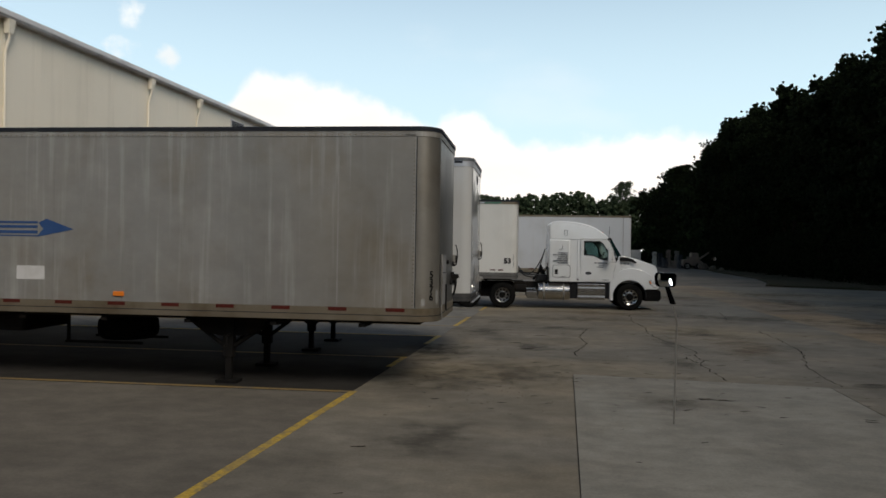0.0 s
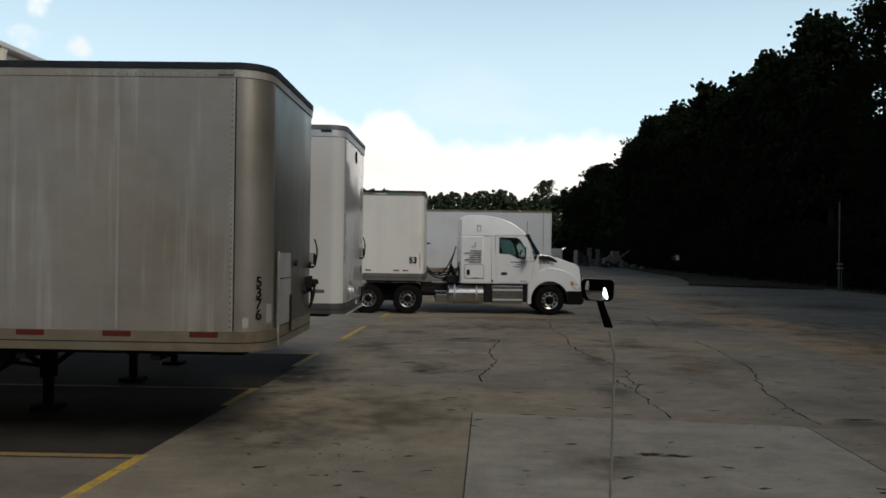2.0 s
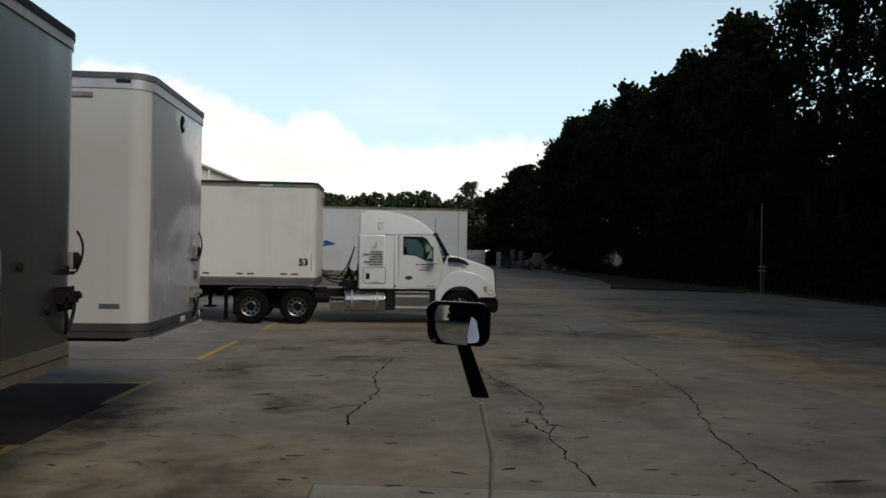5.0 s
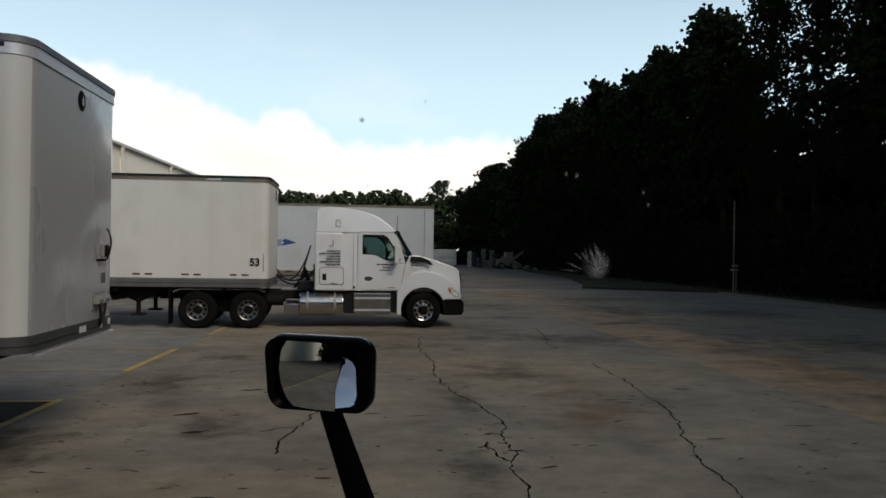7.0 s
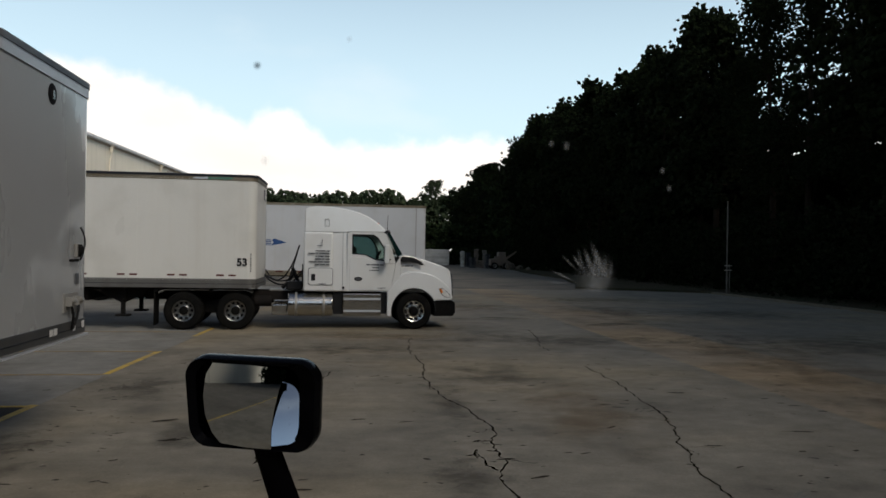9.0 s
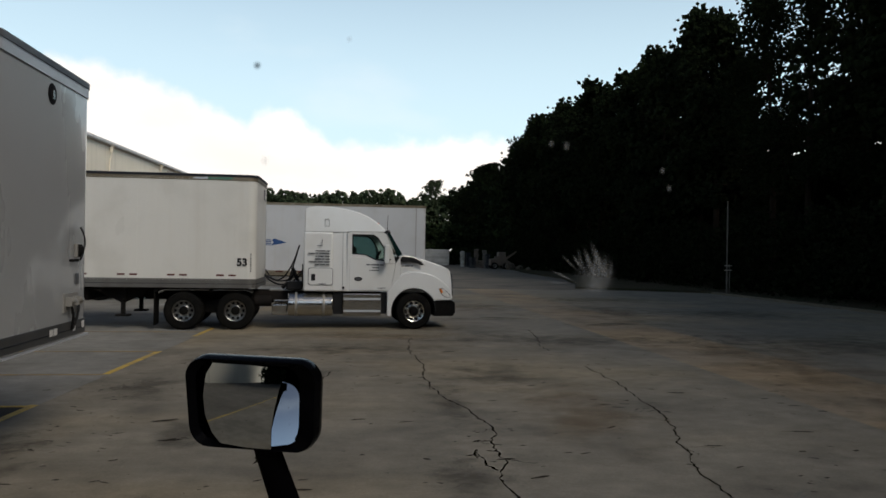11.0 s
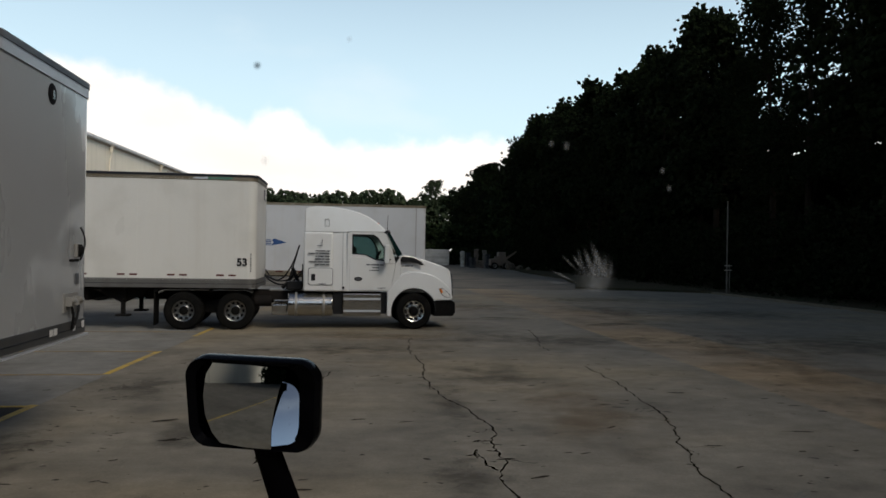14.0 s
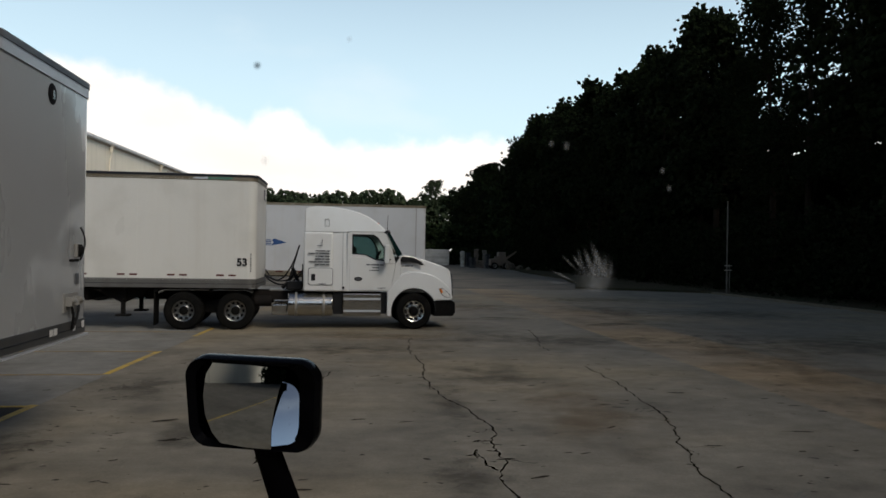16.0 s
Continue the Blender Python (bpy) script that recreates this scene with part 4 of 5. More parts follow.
part("side_plate", box(-0.50, -0.28, -1.309, -1.303, 1.47, 1.525), "grey_ink", t2)
part("corner_plate", box(-0.36, -0.20, -1.318, -1.30, 3.94, 3.98), "rail_dark", t2)
part("cap_seam", box(-0.95, -0.6, -1.32, -1.314, 3.78, 3.83), "rail_grey", t2)

# trailer on the tractor
t3 = trailer("white 53 foot box trailer coupled to the white tractor", -1.20, 29.95, ("white_panel", "white_panel", "rail_mid", "rail_tan", "rail_dark"), r=0.24, z0=1.11, top=4.08, rail=0.24, cap=0.14, lift=0.32, first=0.55, panel=1.25, gear_at=3.45)
lettering("length_sign", "53", 0.275, "black", t3, pose(-0.35, -1.319, 1.785, 90, 0, 0), bold=0.003)
reflectors(t3, [-0.60 - 0.31 * (i % 2) - 1.25 * (i // 2) for i in range(8)], 1.445, -1.3075, 0.19, 0.045)
bm = bmesh.new()
for i in range(9):
    box(-0.135, -0.115, -1.296, -1.28, 1.55 + i * 0.055, 1.585 + i * 0.055, bm)
part("serial_bars", bm, "grey_ink", t3)
part("patch", prism([(-1.25, 3.955), (-1.24, 4.02), (-0.66, 4.025), (-0.60, 3.985), (-0.78, 3.955), (-0.98, 3.965)], -1.325, -1.316), "green_tarp", t3, "torn green patch on the top rail")
# plain dark box filling out the band below the floor
part("storage_box", box(-9.2, -4.3, -0.95, 0.95, 0.74, 1.055), "steel", t3, bevel=0.04)
part("patch", prism([(-1.66, 3.975), (-1.58, 4.02), (-1.40, 4.01), (-1.27, 4.03), (-1.25, 3.98), (-1.42, 3.96)], -1.322, -1.316), "rail_bright", t3, "torn pale patch on the top rail")
part("vent_plate", box(0.003, 0.016, 0.35, 0.50, 3.55, 3.85), "grey_ink", t3)

# trailer behind
t4 = trailer("chalky white box trailer with a blue arrow decal", 4.42, 41.1, ("white_dull", "white_dull", "rail_tan", "rail_tan", "rail_tan"), r=0.2, z0=1.09, top=4.05, rail=0.2, cap=0.08, first=0.42, panel=1.22)
arrow_logo(t4, -5.72, 2.43, -1.309)
reflectors(t4, [-0.6 - 0.9 * i for i in range(8)], 1.25, -1.3172)
part("front_post", box(-0.43, -0.40, -1.316, -1.306, 1.3, 3.95), "rail_grey", t4)


# ---- white tractor ----
def ybars(parent, name, mat, x, z, widths, h, gap, y, words=3):
    """Unreadable lines of lettering as plain bars, ending at x."""
    rng = random.Random(len(widths))
    bm = bmesh.new()
    for i, w in enumerate(widths):
        zz, x0 = z - i * gap, x - w
        cuts = sorted(rng.uniform(0.15, 0.85) for _ in range(words - 1)) + [1.0]
        last = 0.0
        for c in cuts:
            box(x0 + w * last, x0 + w * c - 0.025, y - 0.003, y, zz - h / 2, zz + h / 2, bm)
            last = c
    return tagged(part(name, bm, mat, parent), kind="stuff")


def narrowed(bm, z0, z1, k):
    for v in bm.verts:
        f = min(1, max(0, (v.co.z - z0) / (z1 - z0)))
        v.co.y *= 1 - k * f
    return bm


def tractor(m):
    t = thing("semi_tractor", "white sleeper truck tractor with polished tanks, coupled to a trailer", "truck", m)
    W = 1.10
    # sleeper with the raised roof
    sl = [(2.44, 1.03), (2.44, 3.25), (2.56, 3.325), (2.80, 3.355), (3.10, 3.35), (3.40, 3.32), (3.70, 3.265), (3.95, 3.195), (4.18, 3.095), (4.38, 2.965), (4.54, 2.83), (4.66, 2.72), (4.60, 2.66), (3.62, 2.66), (3.62, 1.03)]
    roof = part("sleeper", narrowed(prism(sl, -W, W), 2.3, 3.4, 0.16), "truck_white", t, smooth=True, bevel=0.09)
    for s in (-1, 1):
        part("sleeper_side", narrowed(box(2.42, 3.20, min(s * 1.0, s * (W + 0.05)), max(s * 1.0, s * (W + 0.05)), 1.03, 2.64), 2.3, 3.4, 0.16), "truck_white", roof, smooth=True, bevel=0.05)
    part("sun_visor", narrowed(prism([(4.55, 2.70), (4.74, 2.73), (4.80, 2.66), (4.60, 2.64)], -W + 0.08, W - 0.08), 2.3, 3.4, 0.12), "plastic", roof)
    bm = bmesh.new()
    for y in (-0.55, -0.27, 0, 0.27, 0.55):
        box(4.40, 4.50, y - 0.05, y + 0.05, 2.90, 2.945, bm)
    part("cab_lamps", bm, "amber", roof)
    part("cab_floor", prism([(3.625, 1.03), (3.625, 1.25), (5.0, 1.25), (5.0, 1.03)], -W + 0.03, W - 0.03), "truck_white", t)
    part("dashboard", prism([(4.55, 1.28), (4.60, 1.90), (5.02, 2.0), (5.02, 1.28)], -W + 0.08, W - 0.08), "plastic", t)
    for y in (-0.55, 0.55):
        seat = prism([(3.72, 1.26), (3.70, 2.25), (3.86, 2.28), (3.92, 1.62), (4.35, 1.60), (4.37, 1.42), (3.9, 1.26)], y - 0.25, y + 0.25)
        part("seat", seat, "plastic", t, bevel=0.04)
    part("steering_wheel", lathe([(0.20, 0.0), (0.225, 0.015), (0.23, 0.0), (0.225, -0.015), (0.20, 0.0)], 20, "x"), "plastic", t, at=pose(4.46, -0.55, 1.98, 0, 28, 0))
    for s in (-1, 1):
        y0, y1 = (-W, -W + 0.06) if s < 0 else (W - 0.06, W)
        door = part("door", prism([(3.66, 1.06), (3.66, 1.99), (4.10, 1.97), (4.36, 1.83), (4.70, 1.80), (4.93, 1.80), (4.80, 1.10), (4.72, 1.06)], y0 - (0.006 if s < 0 else 0), y1 + (0.006 if s > 0 else 0)), "truck_white", t, bevel=0.012)
        part("window_frame", prism([(3.66, 1.99), (3.66, 2.66), (3.72, 2.66), (3.72, 2.05), (4.08, 2.03), (4.37, 1.89), (4.63, 1.87), (4.63, 1.81), (4.36, 1.83), (4.10, 1.97)], y0, y1), "truck_white", door)
        part("window_frame", prism([(3.72, 2.60), (3.72, 2.66), (4.58, 2.66), (4.66, 2.60), (4.82, 2.20), (4.93, 1.81), (4.63, 1.81), (4.63, 1.88), (4.68, 2.05), (4.58, 2.30), (4.44, 2.52), (4.30, 2.60)], y0, y1), "truck_white", door)
        part("window_trim", prism([(3.72, 2.565), (3.72, 2.60), (4.30, 2.60), (4.44, 2.52), (4.58, 2.30), (4.68, 2.05), (4.63, 1.88), (4.60, 1.88), (4.645, 2.05), (4.55, 2.285), (4.42, 2.49), (4.28, 2.565)], y0 - 0.003, y1 + 0.003), "plastic", door)
        part("window_trim", prism([(3.72, 2.05), (3.72, 2.60), (3.755, 2.57), (3.755, 2.08), (4.09, 2.06), (4.38, 1.92), (4.62, 1.90), (4.63, 1.87), (4.37, 1.89), (4.08, 2.03)], y0 - 0.003, y1 + 0.003), "plastic", door)
        pane = part("pane", prism([(3.72, 2.05), (3.72, 2.60), (4.30, 2.60), (4.44, 2.52), (4.58, 2.30), (4.66, 2.05), (4.63, 1.87), (4.37, 1.89), (4.08, 2.03)], s * (W - 0.03) - 0.003, s * (W - 0.03) + 0.003), "glass", door)
        pane.visible_shadow = False
        a = s * (W + 0.012)
        part("door_handle", box(4.45, 4.60, a - 0.012, a + 0.012, 1.50, 1.54), "truck_white", door)
        emblem = part("emblem", lathe([(0.0001, 0.008), (0.10, 0.008), (0.115, 0.0)], 20, "y"), "black", door, at=pose(3.90, a, 1.375, 0, 0, 0 if s > 0 else 180) @ Matrix.Diagonal((1, 1, 0.5, 1)))
        part("emblem_bar", box(-0.075, 0.075, 0.009, 0.012, -0.035, 0.035), "grey_ink", emblem)
        arm = part("mirror_arm", rod((4.72, s * W, 2.30), (4.66, s * (W + 0.20), 2.30), 0.018), "plastic", t)
        rod_low = part("mirror_arm", rod((4.78, s * W, 1.92), (4.68, s * (W + 0.20), 1.92), 0.018), "plastic", t)
        part("side_mirror", box(4.585, 4.725, s * (W + 0.21) - 0.11, s * (W + 0.21) + 0.11, 1.80, 2.33), "truck_white", t, bevel=0.04)
        part("mirror_pane", box(4.578, 4.584, s * (W + 0.21) - 0.085, s * (W + 0.21) + 0.085, 1.86, 2.27), "mirror", arm)
        part("cowl", prism([(4.80, 1.06), (4.935, 1.80), (5.06, 2.02), (5.06, 1.03), (4.80, 1.03)], s * (W - 0.03) - 0.03, s * (W - 0.03) + 0.03), "truck_white", t)
    shield = part("windscreen", prism([(4.62, 2.70), (5.05, 2.03), (5.062, 2.036), (4.632, 2.706)], -W + 0.12, W - 0.12), "glass_dark", t)
    shield.visible_shadow = False
    part("windscreen_frame", prism([(4.68, 2.655), (4.76, 2.65), (5.115, 2.06), (4.975, 2.0)], -W + 0.02, -W + 0.12), "screen_edge", t)
    part("windscreen_frame", prism([(4.68, 2.655), (4.76, 2.65), (5.115, 2.06), (4.975, 2.0)], W - 0.12, W - 0.02), "screen_edge", t)
    for s in (-1, 1):
        part("door_post", box(3.60, 3.675, min(s * (W - 0.06), s * (W - 0.001)), max(s * (W - 0.06), s * (W - 0.001)), 1.03, 2.64), "truck_white", t)
    # hood and wings
    hood = [(5.07, 1.0), (5.07, 2.0), (5.22, 2.06), (5.55, 1.99), (5.95, 1.87), (6.30, 1.755), (6.45, 1.69), (6.53, 1.60), (6.57, 1.3), (6.59, 0.82), (6.1, 0.82), (6.1, 1.0)]
    bm = prism(hood, -0.96, 0.96)
    for v in bm.verts:
        v.co.y *= 1 - 0.20 * max(0, (v.co.x - 5.1) / 1.5) - 0.10 * max(0, (v.co.z - 1.4) / 0.6)
    hd = part("hood", bm, "truck_white", t, smooth=True, bevel=0.07)
    part("grille", prism([(6.585, 0.84), (6.55, 1.58), (6.59, 1.58), (6.63, 1.3), (6.635, 0.84)], -0.62, 0.62), "plastic", hd, bevel=0.02)
    for i in range(7):
        part("grille_bar", box(6.625, 6.645, -0.55, 0.55, 0.90 + i * 0.09, 0.925 + i * 0.09), "chrome", hd)
    for s in (-1, 1):
        arch = [(5.45 + 0.63 * math.cos(a), 0.50 + 0.63 * math.sin(a)) for a in [radians(192 - 12 * i) for i in range(15)]]
        wing = [(4.70, 0.36), (4.70, 1.03), (4.86, 1.22), (5.0, 1.42), (5.2, 1.55), (5.45, 1.60), (5.75, 1.57), (6.05, 1.47), (6.33, 1.28), (6.50, 1.10), (6.56, 0.86), (6.50, 0.80), (6.06, 0.80)] + arch[::-1] + [(4.80, 0.36)]
        ys = (-1.13, -0.72) if s < 0 else (0.72, 1.13)
        bm = prism(wing, *ys)
        for v in bm.verts:
            if abs(v.co.y) > 1:
                v.co.y -= s * (0.16 * max(0, v.co.x - 5.9) + 0.10 * max(0, v.co.z - 1.1))
        wg = part("wing", bm, "truck_white", t, smooth=True, bevel=0.045)
        part("arch_liner", prism([(5.45 + q * math.cos(radians(d)), 0.5 + q * math.sin(radians(d))) for q, ds in ((0.632, range(190, -1, -10)), (0.605, range(0, 191, 10))) for d in ds], min(s * 0.74, s * 1.115), max(s * 0.74, s * 1.115)), "plastic", wg)
        bowl = [(6.17, 1.115), (6.25, 1.13), (6.46, 0.965), (6.468, 0.885), (6.36, 0.89), (6.24, 0.975)]
        lamp_ = None
        for name, pts, y_in, y_out, mat in (("headlight", [(6.155, 1.125), (6.25, 1.145), (6.475, 0.97), (6.485, 0.875), (6.355, 0.88), (6.225, 0.97)], 1.06, 1.092, "plastic"),
                                            ("lamp_bowl", bowl, 1.0925, 1.104, "lamp_silver"),
                                            ("turn_lamp", [(6.175, 1.112), (6.215, 1.12), (6.275, 1.03), (6.225, 1.0)], 1.1045, 1.109, "amber")):
            bm = prism(pts, min(s * y_in, s * y_out), max(s * y_in, s * y_out))
            for v in bm.verts:
                v.co.y -= s * 0.15 * (v.co.x - 6.16)
            ob = part(name, bm, mat, wg if lamp_ is None else lamp_, "clear headlamp with amber corner" if lamp_ is None else "")
            lamp_ = lamp_ or ob
        part("hood_vent", prism([(5.06, 1.93), (5.12, 2.0), (5.40, 1.985), (5.60, 1.90), (5.72, 1.78), (5.66, 1.77), (5.52, 1.83), (5.30, 1.86), (5.08, 1.86)], s * 0.93 - 0.03, s * 0.93 + 0.03), "plastic", hd)
        part("vent_bezel", tube([(5.10, s * 0.965, 2.01), (5.40, s * 0.955, 1.995), (5.60, s * 0.94, 1.91), (5.73, s * 0.93, 1.79)], 0.012, 6), "chrome", hd)
        ybars(hd, "lettering", "grey_ink", 5.45, 1.75, (0.34,), 0.045, 0.1, s * 0.99)
    bm = prism([(6.0, 0.36), (6.03, 0.78), (6.56, 0.80), (6.66, 0.72), (6.67, 0.45), (6.60, 0.34)], -1.12, 1.12)
    for v in bm.verts:
        v.co.y *= 1 - 0.22 * max(0, (v.co.x - 6.15) / 0.5)
    part("bumper", bm, "rubber", t, bevel=0.04)
    # sleeper details on both sides
    for s in (-1, 1):
        a = s * (W + 0.002)
        w = s * (W + 0.052)
        locker = part("locker_door", prism([(2.56, 1.25), (2.56, 1.62), (2.60, 1.66), (3.16, 1.66), (3.20, 1.62), (3.20, 1.25), (3.16, 1.21), (2.60, 1.21)], w - 0.006, w + 0.006), "truck_white", t, bevel=0.005)
        part("locker_seal", prism([(2.545, 1.24), (2.545, 1.63), (2.59, 1.675), (3.17, 1.675), (3.215, 1.63), (3.215, 1.24), (3.17, 1.195), (2.59, 1.195)], w - 0.002, w + 0.002), "grey_ink", locker)
        part("latch", box(2.63, 2.74, w - 0.012, w + 0.012, 1.32, 1.50), "plastic", locker)
        ybars(t, "lettering", "grey_ink", 3.14, 2.13, (0.40, 0.60, 0.40, 0.42, 0.58, 0.42), 0.034, 0.075, w + s * 0.004)
        ybars(t, "lettering", "grey_ink", 3.05, 1.235, (0.22,), 0.03, 0.05, w + s * 0.008)
        ybars(t, "lettering", "grey_ink", 4.62, 1.83 - 0.06, (0.50,), 0.04, 0.075, a + s * 0.008)
        ybars(t, "lettering", "grey_ink", 4.50, 1.69, (0.22, 0.30), 0.03, 0.075, a + s * 0.008)
        ybars(t, "lettering", "grey_ink", 4.68, 1.13, (0.24,), 0.03, 0.05, a + s * 0.008)
        part("seam", box(2.46, 3.60, s * 1.040 - 0.009, s * 1.040 + 0.009, 2.646, 2.653), "grey_ink", t)
        part("seam", box(3.47, 3.478, a - 0.002, a + 0.002, 1.06, 2.62), "grey_ink", t)
        b2 = s * 1.0
        slot = bmesh.new()
        for q in ((2.98, 2.99, 2.80, 3.0), (3.09, 3.10, 2.80, 3.0), (2.98, 3.10, 2.80, 2.81), (2.98, 3.10, 2.99, 3.0)):
            box(q[0], q[1], b2 - 0.016, b2 + 0.016, q[2], q[3], slot)
        part("marker_recess", slot, "grey_ink", t)
        hook = bmesh.new()
        for q in ((2.78, 2.92, 2.26, 2.275), (2.905, 2.92, 2.26, 2.44)):
            box(q[0], q[1], w - 0.004, w + 0.004, q[2], q[3], hook)
        part("grab_recess", hook, "grey_ink", t)
        part("side_lamp", lathe([(0.0001, 0.012), (0.03, 0.01), (0.035, 0.0)], 12), "black", t, at=pose(3.50, s * (W + 0.006), 1.13, 0, 0, 180 if s < 0 else 0))
        # tank, battery box and steps
        tank = part("fuel_tank", rod((2.02, s * 0.84, 0.66), (3.22, s * 0.84, 0.66), 0.315, sides=36), "chrome", t, "polished aluminium fuel tank", bevel=0.03)
        for x in (2.24, 2.98):
            strap = lathe([(0.318, -0.03), (0.33, -0.03), (0.33, 0.03), (0.318, 0.03), (0.318, -0.03)], 36, "x")
            part("tank_strap", strap, "rail_grey", tank, at=pose(x, s * 0.84, 0.66))
        part("battery_box", box(1.60, 2.0, min(s * 0.6, s * 1.02), max(s * 0.6, s * 1.02), 0.38, 0.66), "chrome", t, bevel=0.02)
        steps = part("step_box", box(3.50, 4.54, min(s * 0.7, s * 1.06), max(s * 0.7, s * 1.06), 0.36, 0.97), "chrome", t, "polished step fairing", bevel=0.02)
        for z in (0.47, 0.80):
            part("step_tread", box(3.52, 4.52, min(s * 1.04, s * 1.12), max(s * 1.04, s * 1.12), z, z + 0.05), "rail_bright", steps)
        part("side_skirt", box(3.24, 3.49, min(s * 0.6, s * 0.98), max(s * 0.6, s * 0.98), 0.40, 1.02), "plastic", t)
        part("side_skirt", box(4.55, 4.69, min(s * 0.6, s * 1.0), max(s * 0.6, s * 1.0), 0.42, 1.02), "plastic", t)
        part("frame_rail", box(-1.75, 6.0, s * 0.43 - 0.04, s * 0.43 + 0.04, 0.76, 1.0), "steel", t)
        # rear wing plates
        part("rear_wing", prism([(-1.30, 0.97), (-1.24, 1.03), (-1.1, 1.055), (0.95, 1.055), (1.1, 1.0), (1.09, 0.98), (0.94, 1.035), (-1.09, 1.035), (-1.22, 1.01), (-1.29, 0.95)], min(s * 0.62, s * 1.2), max(s * 0.62, s * 1.2)), "rail_grey", t)
        part("mud_flap", box(-1.40, -1.37, min(s * 0.62, s * 1.2), max(s * 0.62, s * 1.2), 0.12, 0.99), "rubber", t)
        for x in (-0.66, 0.66):
            wheel(t, x, s * 1.22, 0.5, 0.5, 0.26, s, dual=True)
        wheel(t, 5.45, s * 1.12, 0.5, 0.5, 0.29, s, front=True)
    for x in (-0.66, 0.66, 5.45):
        part("axle", rod((x, -0.95, 0.5), (x, 0.95, 0.5), 0.08), "steel", t)
        if x < 1:
            part("differential", lathe([(0.0001, -0.2), (0.14, -0.17), (0.2, 0.0), (0.14, 0.17), (0.0001, 0.2)], 20, "x"), "steel", t, at=pose(x, 0, 0.5))
    part("suspension", box(-1.15, 1.15, -0.66, 0.66, 0.40, 0.755), "steel", t, bevel=0.04)
    for y in (-0.72, 0.72):
        part("air_tank", rod((1.12, y, 0.74), (1.58, y, 0.74), 0.15, sides=20), "steel", t, bevel=0.03)
    part("fifth_wheel", plate([(-0.55, -0.3), (-0.2, -0.46), (0.40, -0.46), (0.45, 0.46), (-0.2, 0.46), (-0.55, 0.3)], 1.005, 1.05), "steel", t)
    part("deck_plate", box(1.5, 2.42, -0.42, 0.42, 1.005, 1.03), "rail_grey", t)
    part("engine", box(4.3, 6.1, -0.45, 0.45, 0.55, 1.05), "steel", t)
    bm = rod((2.40, -0.55, 1.1), (2.40, -0.55, 1.75), 0.02)
    rod((1.95, -0.35, 1.03), (2.30, -0.45, 2.28), 0.022, bm=bm)
    part("hose_stand", bm, "plastic", t)
    for p, q, sag, r in (((2.40, -0.5, 1.52), (1.32, 0.35, 1.40), 0.30, 0.024), ((2.40, -0.45, 1.58), (1.32, 0.55, 1.42), 0.24, 0.022), ((2.25, -0.43, 2.1), (1.32, 0.85, 1.55), 0.52, 0.02),
                         ((2.12, -0.40, 1.65), (2.38, -0.30, 1.2), 0.10, 0.05), ((2.20, -0.38, 1.58), (1.85, -0.30, 1.08), 0.05, 0.05)):
        part("air_line", hose(p, q, sag, r), "plastic", t)
    part("tool_case", box(1.98, 2.40, -0.75, 0.2, 1.05, 1.28), "plastic", t, bevel=0.03)
    part("aerial", rod((4.735, -0.55, 2.70), (4.75, -0.55, 3.18), 0.011, 0.007, 6), "plastic", t)
    return t


tractor(pose(-2.45, 29.95, 0, 0, 0, 3.0))

# ---- pole by the verge ----
pole = thing("utility_post", "slim grey twin post standing on the verge", "post", pose(22.85, 49.4, 0.1))
part("post", rod((-0.07, 0, -0.1), (-0.07, 0, 5.25), 0.045, 0.035), "wood_pole", pole)
part("post", rod((0.10, 0.02, -0.1), (0.10, 0.02, 1.62), 0.03, 0.028), "wood_pole", pole)
for z in (1.25, 1.50):
    part("clamp", box(-0.20, 0.22, -0.07, 0.07, z, z + 0.05), "rail_grey", pole)

# ---- stored things at the end of the drive ----
for x, y, w in ((10.5, 134, 4.6), (15.4, 134, 4.6)):
    c = thing("storage_bin", "pale panelled storage bin on the asphalt", "bin", pose(x, y, -0.02), "storage bins at the end of the drive")
    part("bin_body", box(-w / 2, w / 2, -1.1, 1.1, 0, 2.6), "block", c, bevel=0.05)
    for i in range(5):
        part("board", box(-w / 2 + 0.04, w / 2 - 0.04, -1.14, -1.1, 0.08 + i * 0.5, 0.52 + i * 0.5), "block", c)
for x, y, h, mat in ((18.3, 122, 2.5, "rail_grey"), (19.0, 121, 2.2, "rail_dark"), (19.9, 119, 2.7, "rust"), (20.8, 117, 2.6, "wood_pole"), (18.7, 115, 1.6, "rail_dark"), (19.7, 113.5, 1.1, "rust"), (20.2, 111.5, 2.0, "rail_dark"), (21.0, 114, 1.4, "wood_pole"), (22.0, 106, 0.9, "rust")):
    s_ = thing("pallet_stack", "tall weathered stack of pallets" if h > 2 else "low weathered stack of broken pallets", "pallets", pose(x, y, -0.02, 0, 0, 37 * h % 30 - 15), "pallet stacks")
    for i in range(int(h / 0.18)):
        part("pallet", box(-0.30, 0.30, -0.5, 0.5, i * 0.18, i * 0.18 + 0.18 - 0.05 * (i < int(h / 0.18) - 1)), mat, s_, at=pose(0.05 * math.sin(5 * i + x), 0, 0, 0, 0, 5 * math.sin(3 * i + y)))
ldr = thing("loader", "small dusty loader parked by the wood", "loader", pose(21.2, 108, -0.02))
part("loader_body", prism([(-1.3, 0.5), (-1.3, 1.3), (-0.3, 1.5), (-0.2, 2.3), (0.7, 2.3), (0.8, 1.3), (1.4, 1.0), (1.4, 0.5)], -0.7, 0.7), "rust", ldr, bevel=0.06)
